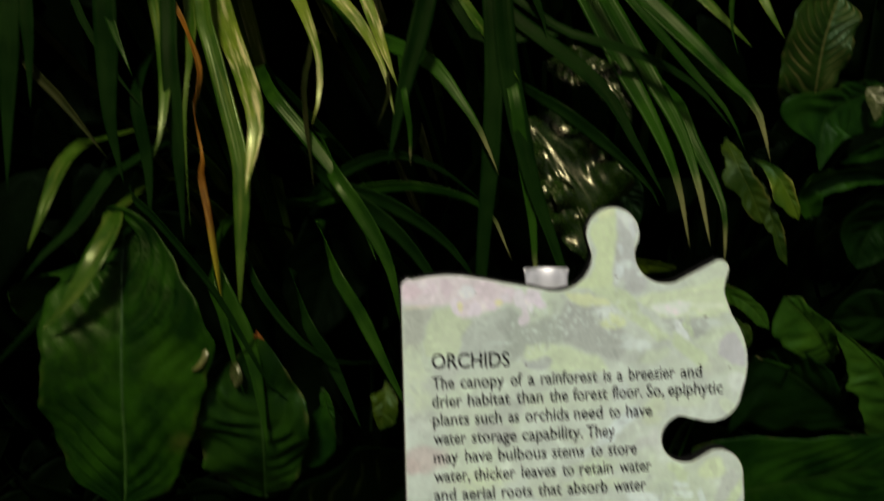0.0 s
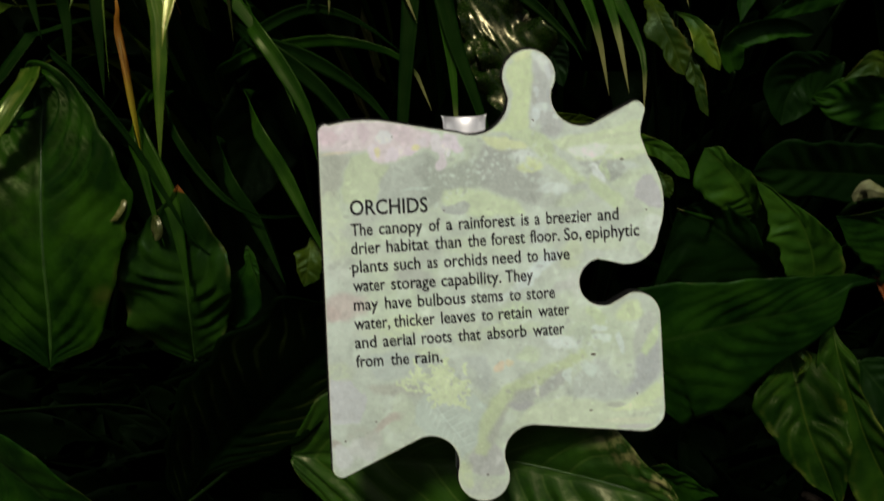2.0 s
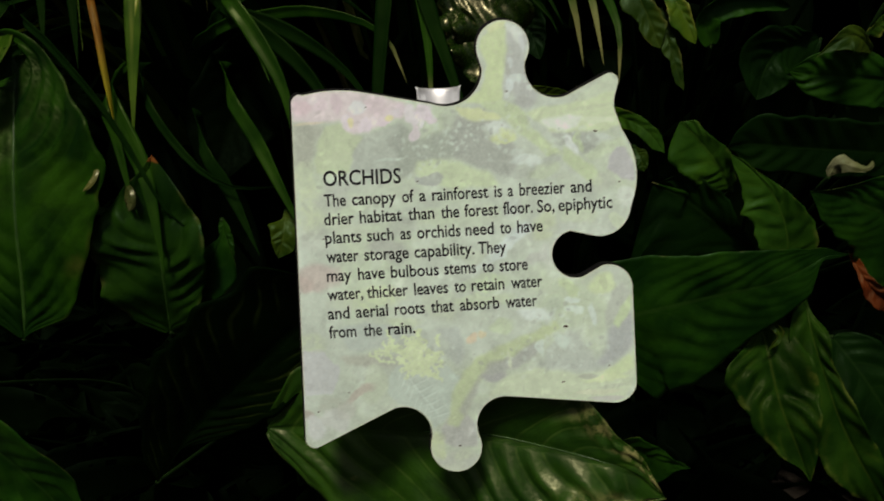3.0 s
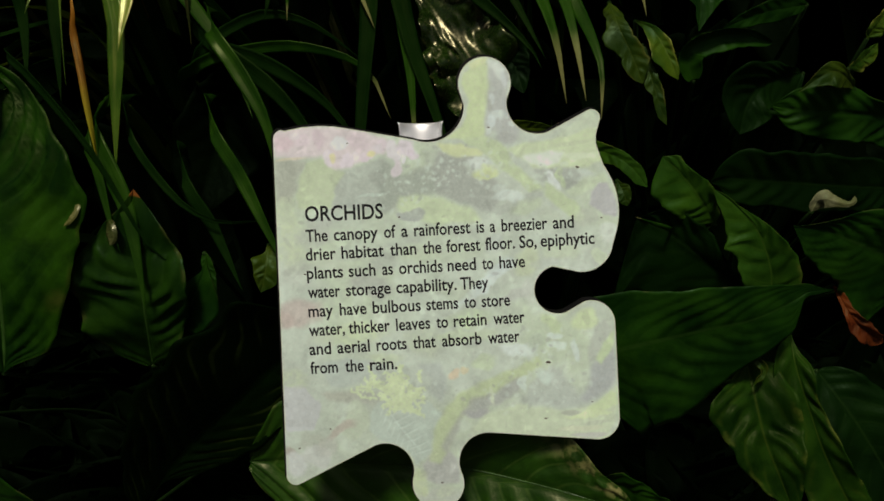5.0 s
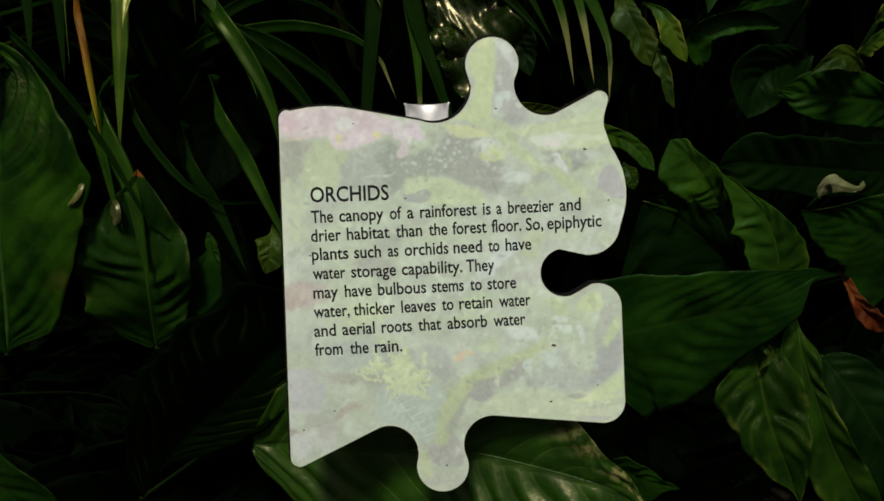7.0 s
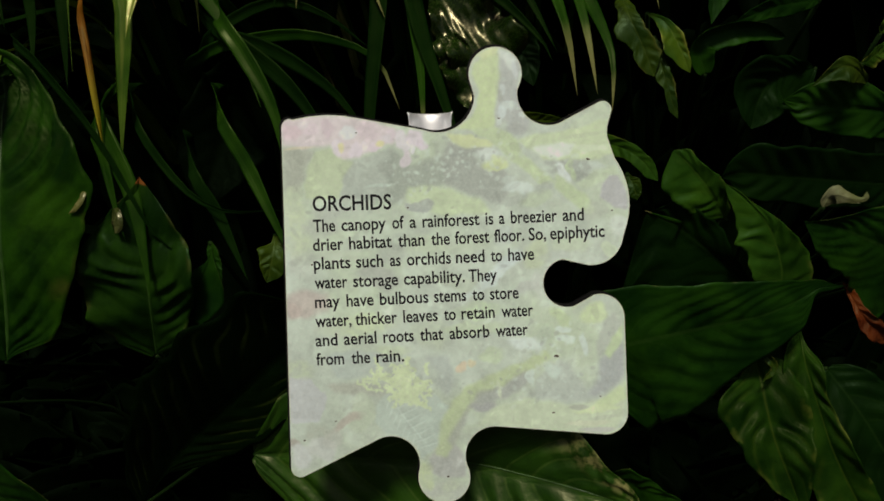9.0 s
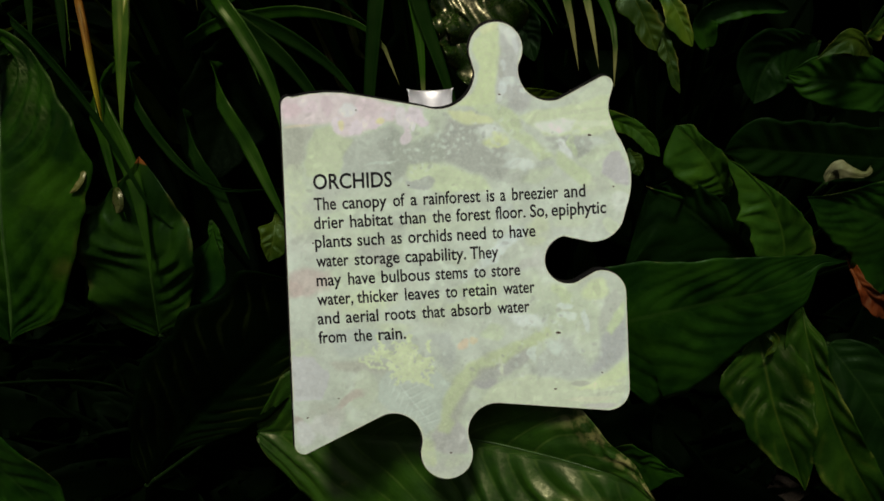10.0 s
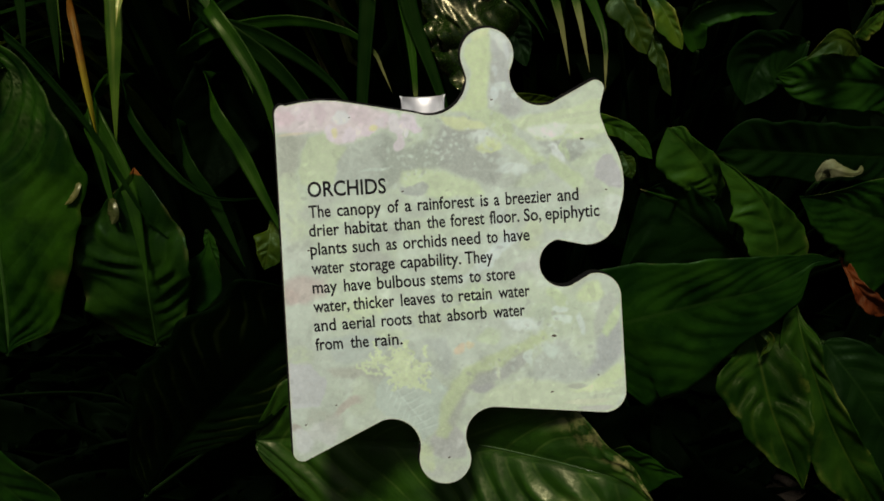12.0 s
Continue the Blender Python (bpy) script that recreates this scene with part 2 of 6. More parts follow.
def metal_material():
    m = Net("brushed_aluminium", 0.4, 0.5, 0.75)
    obj = m.coords()
    stretch = m.node("ShaderNodeMapping")
    stretch.inputs["Scale"].default_value = (900.0, 900.0, 20.0)
    m.link(obj, stretch.inputs[0])
    grain = m.noise(stretch.outputs[0], 1.0, 3.0)
    m.paint(m.mix(m.span(m.noise(obj, 60.0), 0.4, 0.7), (0.95, 0.96, 0.98), (0.88, 0.89, 0.92)))
    m.rough(m.span(grain, 0.2, 0.8, 0.40, 0.56))
    m.bump(grain, 0.15, 0.0002)
    return m.mat


def soil_material():
    m = Net("damp_dark_soil", 0.9, 0.2)
    obj = m.coords()
    big, small = m.noise(obj, 3.0, 6.0), m.noise(obj, 90.0, 5.0, 0.7)
    m.paint(m.mix(m.span(small, 0.3, 0.7), m.mix(big, (0.008, 0.006, 0.004), (0.012, 0.009, 0.006)), (0.020, 0.015, 0.010)))
    m.bump(small, 0.9, 0.01)
    return m.mat


def print_material(printed):
    """The faded photograph on the sign; printed: the colour layer that holds the drawing."""
    m = Net("faded_photo_print" if printed else "faded_print_margin", 0.42, 0.4)
    obj = m.coords()
    grain, film, patch = m.noise(obj, 2600.0, 3.0, 0.7), m.noise(obj, 420.0, 4.0, 0.7), m.noise(obj, 50.0, 4.0)
    if printed:
        ink = m.node("ShaderNodeVertexColor")
        ink.layer_name = "print"
        col = ink.outputs[0]
    else:
        col = m.mix(m.span(patch, 0.36, 0.64), (0.62, 0.64, 0.56), (0.63, 0.72, 0.47))
    col = m.mix(m.math("MULTIPLY", m.span(film, 0.42, 0.64), 0.14), col, (0.86, 0.88, 0.82))
    dirt = m.span(m.noise(obj, 600.0, 3.0, 0.7), 0.72, 0.8)
    col = m.mix(m.math("MULTIPLY", dirt, 0.35), col, (0.30, 0.28, 0.22))
    m.paint(col)
    m.rough(m.span(patch, 0.35, 0.7, 0.34, 0.5))
    m.bump(grain, 0.08, 0.0004)
    return m.mat


PRINT, MARGIN = print_material(True), print_material(False)
METAL = metal_material()
SOIL = soil_material()


def plain(name, colour, rough, spread=0.3, spec=0.4):
    m = Net(name, rough, spec)
    n = m.noise(m.coords(), 400.0, 4.0, 0.65)
    m.paint(m.mix(m.span(n, 0.3, 0.7), tuple(c * (1 - spread) for c in colour), colour))
    m.bump(n, 0.1, 0.0004)
    return m.mat


INK = plain("black_ink", (0.006, 0.006, 0.007), 0.5, spec=0.25)
CORE = plain("black_board_core", (0.010, 0.010, 0.010), 0.7, spec=0.08)
SPECK = plain("brown_dirt", (0.08, 0.055, 0.035), 0.8)
STEEL = plain("dull_steel", (0.35, 0.35, 0.34), 0.4)


# ---- building helpers ----
def part(name, mesh, material, parent, label=""):
    """Links a mesh as one object under a thing or a part."""
    mesh.materials.clear()
    mesh.materials.append(material)
    ob = new(name, mesh)
    ob.parent = parent
    if parent:
        ob.matrix_parent_inverse = parent.matrix_world.inverted()
    return tagged(ob, label)


def thing(name, at, label, category, group=""):
    """An Empty at the base of a thing."""
    ob = new(name)
    ob.empty_display_size = 0.05
    ob.matrix_world = Matrix.Translation(at)
    bpy.context.view_layer.update()
    return tagged(ob, label, category, group)


def curve_through(points, count):
    """Points evenly along a smooth curve through the given ones, with its length."""
    p = [Vector(q) for q in points]
    p = [p[0] * 2 - p[1]] + p + [p[-1] * 2 - p[-2]]
    fine = []
    for a, b, c, d in zip(p, p[1:], p[2:], p[3:]):
        for i in range(24):
            t = i / 24
            fine.append(0.5 * (2 * b + (c - a) * t + (2 * a - 5 * b + 4 * c - d) * t * t + (3 * b - a - 3 * c + d) * t ** 3))
    fine.append(p[-2].copy())
    run = [0.0]
    for a, b in zip(fine, fine[1:]):
        run.append(run[-1] + (b - a).length)
    steps = np.linspace(0, run[-1], count)
    xyz = np.array([tuple(q) for q in fine])
    return np.stack([np.interp(steps, run, xyz[:, k]) for k in range(3)], 1), run[-1]




def unit(v):
    return v / np.maximum(np.linalg.norm(v, axis=-1, keepdims=True), 1e-9)


def frond_mesh(name, spine, width, p=0.5, r=0.8, roll=0.0, twist=0.0, fold=0.2, cup=0.0, wave=0.0,
               waves=3.0, veins=0, relief=0.0, ragged=0.02, thick=0.0004, rows=34, cols=12, chance=0.5, tilt=-0.6, shown=1.0, sides=None, sweep=0.35, lee=1.0, crumple=0.0, taper=0.62, profile=None, pleats=0.0):
    """A leaf grown along a spine: p and r shape its outline, roll and twist turn it about the spine, fold bends its halves
    up, tilt turns its face to the sky, wave ripples its margin, veins and relief quilt it, sweep bends the veins to the tip, lee flattens one half, crumple creases its far end;
    sides gives the half widths at even steps from base to tip, in millimetres, in place of p and r; taper is the share of a blade over which it narrows;
    profile gives the widths of its hanging part at even steps, in millimetres; pleats folds a leaf lengthwise that many times."""
    line, length = curve_through(spine, rows)
    s = np.linspace(0, 1, rows)
    ahead = unit(np.gradient(line, axis=0))
    side = unit(np.cross(ahead, np.array((-BEHIND + FACE_UP * tilt).normalized())))
    out = np.cross(side, ahead)
    S0 = 1 - (1 - s) / shown
    turn = np.radians(roll + twist * np.clip(S0, 0, 1))[:, None]
    side, out = side * np.cos(turn) + out * np.sin(turn), out * np.cos(turn) - side * np.sin(turn)
    e = np.clip(s, 0.004, 1.0)
    peak = p / (p + r)
    shape = (e / peak) ** p * (np.clip(1 - e, 0.0, 1) / (1 - peak)) ** r
    if shown < 1.0:
        shape = np.clip((1 - S0) / taper, 0, 1) ** 0.9 * np.clip(s * 12, 0.3, 1) * (1 - 0.12 * np.clip(0.4 - S0, 0, 1))
    rng = np.random.default_rng(int(chance * 1e6) + 7)
    bend = rng.uniform(0, 6.28, 6)
    q = np.linspace(-1, 1, cols + 1)
    S, Q = np.meshgrid(s, q, indexing="ij")
    A = np.abs(Q)
    edge = 1 + ragged * (np.sin(S * 31 + bend[0] + 2 * (Q > 0)) + 0.7 * np.sin(S * 57 + bend[1] + 3 * (Q > 0)) + 0.5 * np.interp(s, np.linspace(0, 1, 36), rng.normal(size=36))[:, None])
    if profile:
        shape = np.interp(S0, np.linspace(0, 1, len(profile)), profile) / 1000 / width * np.clip(s * 12, 0.3, 1)
    half = 0.5 * width * shape[:, None] * np.ones_like(Q)
    if sides:
        minus, plus = (np.maximum(curve_through([(k, w / 1000, 0) for k, w in enumerate(one)], rows * 3)[0], 0.0) for one in sides)
        minus, plus = (np.interp(s, one[:, 0] / one[-1, 0], one[:, 1]) for one in (minus, plus))
        half = np.where(Q > 0, plus[:, None], minus[:, None]) * np.clip(s * 11 + 0.02, 0, 1)[:, None] ** 0.5
        shape = (minus + plus) / width
    half = half * np.where(A > 0.6, edge, 1.0)
    phase = veins * (S - sweep * A ** 1.4 * min(1.0, width / length * 1.2)) + 0.02 * np.sin(S * 9 + bend[2])
    phase = phase + 0.32 * np.sin(S * 6 + bend[3] + 2.4 * (Q > 0)) + 0.16 * np.sin(S * 14 + bend[0] + 1.9 * (Q > 0)) + 0.09 * np.sin(S * 29 + bend[5] + 0.8 * (Q > 0)) + 0.35 * (Q > 0)
    if pleats:
        phase = 0.5 * pleats * Q + 0.45 * np.sin(S * 5 + bend[3]) + 0.2 * np.sin(S * 13 + 3 * Q + bend[0])
    relief_at = np.where(Q < 0, lee, 1.0) * relief * (0.55 + 0.45 * np.sin(S * 8 + bend[1] + 1.3 * Q)) * 0.8
    swell = 0.035 * width * (np.sin(S * 6.5 + 2.2 * Q + bend[2]) + 0.6 * np.sin(S * 11 - 3.1 * Q + bend[4])) * shape[:, None]
    lift = fold * A * half + cup * A ** 2 * half
    lift = lift + wave * A ** 1.5 * np.sin(S * waves * 6.28 + bend[3] + (Q > 0) * 1.7) * shape[:, None]
    lift = lift + swell * 0.5 + relief_at * 2 * (np.sin(phase * math.pi) ** 2 - 0.5) * np.clip(A * 2.5, 0, 1) * (1 - A ** 3) * np.clip(shape[:, None] * 1.5 - 0.25, 0, 1)
    lift = lift - 0.35 * relief * np.exp(-(Q / 0.06) ** 2) + 0.15 * wave * np.sin(S * 7 + bend[4]) * np.cos(Q * 2 + bend[5])
    if crumple:
        creased = np.clip((S - 0.66) * 6, 0, 1) * np.clip(A * 2.2 - 0.5, 0, 1) * (1 - A ** 4)
        lift = lift + crumple * creased * (np.sin(S * 71 + 6 * Q + bend[1]) + 0.8 * np.sin(S * 113 - 9 * Q + bend[2]) + 0.6 * np.sin(S * 39 + 17 * Q))
    top = line[:, None, :] + side[:, None, :] * (Q * half)[..., None] + out[:, None, :] * lift[..., None]
    low = top - out[:, None, :] * thick
    k = cols + 1
    verts = np.concatenate([top.reshape(-1, 3), low.reshape(-1, 3)])
    i, j = np.meshgrid(np.arange(rows - 1), np.arange(cols), indexing="ij")
    a = (i * k + j).ravel()
    up = np.stack([a, a + 1, a + k + 1, a + k], 1)
    n = rows * k
    down = (up + n)[:, ::-1]
    ring = list(range(k)) + [x * k + cols for x in range(1, rows)] + [(rows - 1) * k + x for x in range(cols - 1, -1, -1)] + [x * k for x in range(rows - 2, 0, -1)]
    ring = np.array(ring)
    nxt = np.roll(ring, -1)
    rim = np.stack([ring, ring + n, nxt + n, nxt], 1)
    faces = np.concatenate([up, down, rim])
    mesh = bpy.data.meshes.new(name)
    mesh.from_pydata(verts.tolist(), [], faces.tolist())
    idx = faces.ravel() % n
    for layer, one, two in (("vein", phase.ravel(), Q.ravel()), ("along", np.repeat(S0, cols + 1), np.full(n, chance))):
        uv = mesh.uv_layers.new(name=layer)
        uv.data.foreach_set("uv", np.stack([one[idx], two[idx]], 1).astype(np.float32).ravel())
    mesh.polygons.foreach_set("use_smooth", np.arange(len(faces)) < 2 * len(up))
    mesh.update()
    return mesh


COUNT = [0]


def chance():
    COUNT[0] += 1
    return (COUNT[0] * 0.61803) % 1.0


def leaf(plant, spine, width, material=None, label="", name="leaf", midrib=0.0, rib_from=0.0, **shape):
    """A broad leaf on a plant; its spine is given in the sign's axes; midrib: how thick the rib along its middle is, rib_from: where it rises."""
    defaults = dict(veins=9, relief=min(0.0034, 0.028 * width), wave=min(0.004, 0.04 * width), fold=0.16, cols=18, rows=84, ragged=0.02)
    defaults.update(shape)
    mesh = frond_mesh(name, [spot(*p) for p in spine], width, chance=chance(), **defaults)
    made = part(name, mesh, material or DEEP_LEAF, plant, label)
    if midrib:
        rows, k = defaults["rows"], defaults["cols"] + 1
        mid = np.array([mesh.vertices[i * k + k // 2].co[:] for i in range(rows)])[int(rows * rib_from) : int(rows * 0.94) : 4]
        stalk(made, [Vector(p) for p in mid], midrib, RIB, "midrib", 40)
    return made


def blade(plant, spine, width, material=None, label="", name="blade", **shape):
    """A strap-shaped blade on a clump; its spine is given in the sign's axes."""
    defaults = dict(tilt=0.25 if spine[0][1] > 0.32 else -0.5, p=0.18, r=0.42, fold=0.16, cols=6, rows=64, ragged=0.006, wave=0.0012, waves=4.0, thick=0.0004)
    defaults.update(shape)
    seen = [spot(*p) for p in spine]
    root = plant.matrix_world.translation
    rise = (seen[0] - seen[1]).normalized()
    if spine[0][1] > 0.32:
        bow = seen[0] + rise * 0.08 + BEHIND * 0.06 + Vector((0, 0, 0.02))
    else:
        bow = seen[0] + rise * 0.05 + BEHIND * 0.13
    low = root.lerp(bow, 0.6) + Vector((0, 0.05, 0.04))
    spine_world = [root - Vector((0, 0, 0.01)), low, bow] + seen
    hung = curve_through(seen, 30)[1]
    mesh = frond_mesh(name, spine_world, width, chance=chance(), shown=hung / curve_through(spine_world, 30)[1], **defaults)
    return part(name, mesh, material or GRASS, plant, label)


def stalk(plant, points, thick, material=None, name="stalk", steps=16):
    """A tapered round stem through points in the world."""
    line, _ = curve_through(points, steps)
    ahead = unit(np.gradient(line, axis=0))
    side = unit(np.cross(ahead, np.array((0.3, 0.9, 0.2))))
    out = np.cross(side, ahead)
    ring = np.arange(7) * 2 * math.pi / 7
    girth = thick * np.linspace(1.25, 0.75 if steps == 16 else 0.3, steps)
    v = line[:, None] + girth[:, None, None] * 0.5 * (np.cos(ring)[None, :, None] * side[:, None] + np.sin(ring)[None, :, None] * out[:, None])
    faces = [(i * 7 + j, i * 7 + (j + 1) % 7, (i + 1) * 7 + (j + 1) % 7, (i + 1) * 7 + j) for i in range(steps - 1) for j in range(7)]
    faces += [tuple(range(6, -1, -1)), tuple(range(7 * steps - 7, 7 * steps))]
    mesh = bpy.data.meshes.new(name)
    mesh.from_pydata(v.reshape(-1, 3).tolist(), [], faces)
    for layer in ("vein", "along"):
        mesh.uv_layers.new(name=layer)
    mesh.polygons.foreach_set("use_smooth", np.ones(len(faces), bool))
    return part(name, mesh, material or STALK, plant)


def stem_to(plant, base, thick=0.006):
    """The leaf stalk from a plant's crown to the base of one of its leaves."""
    root = plant.matrix_world.translation
    end = spot(*base)
    mid = root.lerp(end, 0.55) + Vector((0, 0.10, 0.0))
    stalk(plant, [root - Vector((0, 0, 0.01)), root.lerp(mid, 0.5) + Vector((0, 0.03, 0.02)), mid, end], thick)


# ---- ground ----
def ground_sheet():
    bm = bmesh.new()
    fine = np.linspace(-1.6, 1.6, 81)
    outer = [-400.0, -60.0, -12.0, -4.0]
    xs = outer + fine.tolist() + [-x for x in reversed(outer)]
    grid = [[bm.verts.new((x, y + 0.6, 0.0)) for x in xs] for y in xs]
    for row in grid:
        for v in row:
            near = max(0.0, 1 - max(abs(v.co.x), abs(v.co.y - 0.6)) / 1.7)
            v.co.z = (noise.noise(v.co * 6.0) * 0.02 + noise.noise(v.co * 21.0) * 0.008) * min(1.0, near * 3)
    for a, b in zip(grid, grid[1:]):
        for i in range(len(a) - 1):
            bm.faces.new((a[i], a[i + 1], b[i + 1], b[i]))
    me = bpy.data.meshes.new("ground")
    bm.to_mesh(me)
    ob = part("ground", me, SOIL, None)
    return tagged(ob, "damp dark brown garden soil under the plants", "soil", kind="structure")


ground_sheet()


# ---- the sign ----
SIGN_FRAME = Matrix.Translation(CENTRE) @ Matrix((ACROSS, FACE_UP, -BEHIND)).transposed().to_4x4()


def puzzle_outline():
    """The outline of a jigsaw piece in metres, clockwise, as a chain of arcs: middle, radius, first and last angle."""
    pts = []

    def arc(cx, cy, rad, a, b):
        n = max(4, int(abs(b - a) / 6))
        for i in range(n + 1):
            t = radians(a + (b - a) * i / n)
            pts.append(((cx + rad * math.cos(t)) / 1000, (cy + rad * math.sin(t)) / 1000))

    arc(-126, 115, 8, 180, 98)           # upper corner
    arc(-95, 5.5, 120, 104, 76)          # the wavy upper side
    arc(0, 140.5, 31.5, 248, 358)
    arc(49.5, 157.5, 22.6, 202, -20)     # upper knob
    arc(95, 140.5, 27, 172, 288)
    arc(140.5, 125.5, 7.5, 118, -8)      # horn
    arc(171, 107, 27, 162, 192)
    arc(95, 45, 68.3, 36, -20)           # bulging side
    arc(131, 20, 27, -8, -98)
    arc(110, -22, 21, 102, 287)          # socket
    arc(138, -53, 21, 104, 2)
    arc(143, -137, 19, 0, -92)
    arc(46, -174, 26.4, 82, 202.7)
    arc(0.5, -193, 22.9, 22.7, -195)      # lower knob
    arc(-46, -180.5, 25.2, -15, 110)
    arc(-126.5, -183, 8.2, -62, -178)
    return pts


def slab(name, outline, front, back, dx=0.0, dy=0.0, soften=0.0):
    """A flat plate of that outline between two depths of the sign's frame (front is the greater)."""
    bm = bmesh.new()
    top = [bm.verts.new((x + dx, y + dy, front)) for x, y in outline]
    low = [bm.verts.new((x + dx, y + dy, back)) for x, y in outline]
    n = len(top)
    face = bm.faces.new(list(reversed(top)))
    bm.faces.new(low)
    for i in range(n):
        bm.faces.new((top[i], top[(i + 1) % n], low[(i + 1) % n], low[i]))
    if soften:
        bmesh.ops.bevel(bm, geom=list(face.edges), offset=soften, segments=2, affect="EDGES")
    bmesh.ops.recalc_face_normals(bm, faces=bm.faces)
    me = bpy.data.meshes.new(name)
    bm.to_mesh(me)
    bm.free()
    return me


def lettering(name, words, y, height, turn, parent):
    """A line of printed words, each with its left end and width, from a baseline that starts at y; all in millimetres."""
    verts, faces = [], []
    x_first = words[0][1]
    c, s = math.cos(radians(turn)), math.sin(radians(turn))
    for text, x, width in words:
        cu = bpy.data.curves.new(name, "FONT")
        cu.body, cu.size = text, 1.0
        cu.resolution_u = 3
        cu.offset = 0.017
        tmp = new("tmp", cu)
        bpy.context.view_layer.update()
        me = bpy.data.meshes.new_from_object(tmp.evaluated_get(bpy.context.evaluated_depsgraph_get()))
        bpy.data.objects.remove(tmp)
        co = np.array([v.co[:] for v in me.vertices])
        x0, x1 = co[:, 0].min(), co[:, 0].max()
        a, b = (co[:, 0] - x0) * width / (x1 - x0) + x - x_first, co[:, 1] * height / 0.73
        faces += [[i + len(verts) for i in p.vertices] for p in me.polygons]
        verts += np.stack([(x_first + a * c - b * s) / 1000, (y + a * s + b * c) / 1000, np.full(len(a), 0.00012)], 1).tolist()
        bpy.data.meshes.remove(me)
    mesh = bpy.data.meshes.new(name)
    mesh.from_pydata(verts, [], faces)
    return part(name, mesh, INK, parent)


class Paper:
    """A drawing surface in the sign's millimetres, painted with soft blots and patches."""

    def __init__(self, step):
        self.step = step
        self.xs, self.ys = np.arange(-136.0, 166.0, step), np.arange(-218.0, 182.0, step)
        self.X, self.Y = np.meshgrid(self.xs, self.ys)
        self.rng = np.random.default_rng(21)
        self.wx, self.wy = 3.0 * self.cloud(13.0, 3), 3.0 * self.cloud(13.0, 3)
        self.small, self.mid, self.big = self.cloud(3.6, 3), self.cloud(17.0, 3), self.cloud(62.0, 3)
        self.col = np.zeros((*self.X.shape, 3))

    def cloud(self, size, octaves):
        """Smooth noise between -1 and 1."""
        total, weight = np.zeros_like(self.X), 0.0
        for k in range(octaves):
            cell, gain = size / 2 ** k, 0.5 ** k
            gx, gy = (self.X + 200.0) / cell, (self.Y + 260.0) / cell
            lat = self.rng.uniform(-1, 1, (int(gy.max()) + 3, int(gx.max()) + 3))
            i, j = gy.astype(int), gx.astype(int)
            fy, fx = gy - i, gx - j
            fy, fx = fy * fy * (3 - 2 * fy), fx * fx * (3 - 2 * fx)
            total += gain * ((lat[i, j] * (1 - fx) + lat[i, j + 1] * fx) * (1 - fy) + (lat[i + 1, j] * (1 - fx) + lat[i + 1, j + 1] * fx) * fy)
            weight += gain
        return total / weight * 1.6

    def window(self, x0, x1, y0, y1):
        i0, i1 = np.searchsorted(self.ys, (y0, y1))
        j0, j1 = np.searchsorted(self.xs, (x0, x1))
        return slice(i0, i1), slice(j0, j1)

    def lay(self, fac, colour, at=(slice(None), slice(None))):
        self.col[at] += np.clip(fac, 0, 1)[..., None] * (np.array(colour) - self.col[at])

    def oval(self, at, cx, cy, rx, ry, turn, soft, warp):
        X, Y = self.X[at] + warp * self.wx[at], self.Y[at] + warp * self.wy[at]
        c, s = math.cos(radians(turn)), math.sin(radians(turn))
        a, b = ((X - cx) * c + (Y - cy) * s) / rx, (-(X - cx) * s + (Y - cy) * c) / ry
        f = np.clip((1.0 + soft * 0.5 - np.hypot(a, b)) / soft, 0, 1)
        return f * f * (3 - 2 * f)

    def blot(self, cx, cy, rx, ry, turn, colour, amount, soft=0.45, speckle=0.0, warp=1.0):
        """A soft-edged oval of colour."""
        reach = max(rx, ry) * 1.5 + 6
        at = self.window(cx - reach, cx + reach, cy - reach, cy + reach)
        f = self.oval(at, cx, cy, rx, ry, turn, soft, warp if min(rx, ry) > 2.5 else 0.3)
        if speckle:
            f = f * (1 - speckle + speckle * np.clip(self.small[at] * 2 + 0.5, 0, 1))
        self.lay(f * amount, colour, at)

    def shade(self, cx, cy, rx, ry, turn, gain, soft):
        """Lightens or darkens what is drawn within a small oval."""
        reach = max(rx, ry) * 1.6 + 5
        at = self.window(cx - reach, cx + reach, cy - reach, cy + reach)
        self.col[at] *= 1 + (gain - 1) * self.oval(at, cx, cy, rx, ry, turn, soft, 0.5)[..., None]

    def patch(self, corners, colour, amount, soft):
        """A leaf or petal whose edges fade over soft millimetres."""
        poly = np.array(corners, float)
        (x0, y0), (x1, y1) = poly.min(0) - soft * 3 - 4, poly.max(0) + soft * 3 + 4
        at = self.window(x0, x1, y0, y1)
        X, Y = self.X[at] + 0.5 * self.wx[at], self.Y[at] + 0.5 * self.wy[at]
        inside = np.zeros(X.shape, bool)
        for (x0, y0), (x1, y1) in zip(poly, np.roll(poly, -1, 0)):
            if y0 != y1:
                inside ^= ((y0 > Y) != (y1 > Y)) & (X < (x1 - x0) * (Y - y0) / (y1 - y0) + x0)
        f = inside.astype(float)
        for _ in range(max(1, round((soft / self.step) ** 2))):
            f[1:-1, :] = (f[:-2, :] + 2 * f[1:-1, :] + f[2:, :]) / 4
            f[:, 1:-1] = (f[:, :-2] + 2 * f[:, 1:-1] + f[:, 2:]) / 4
        self.lay(f * amount, colour, at)


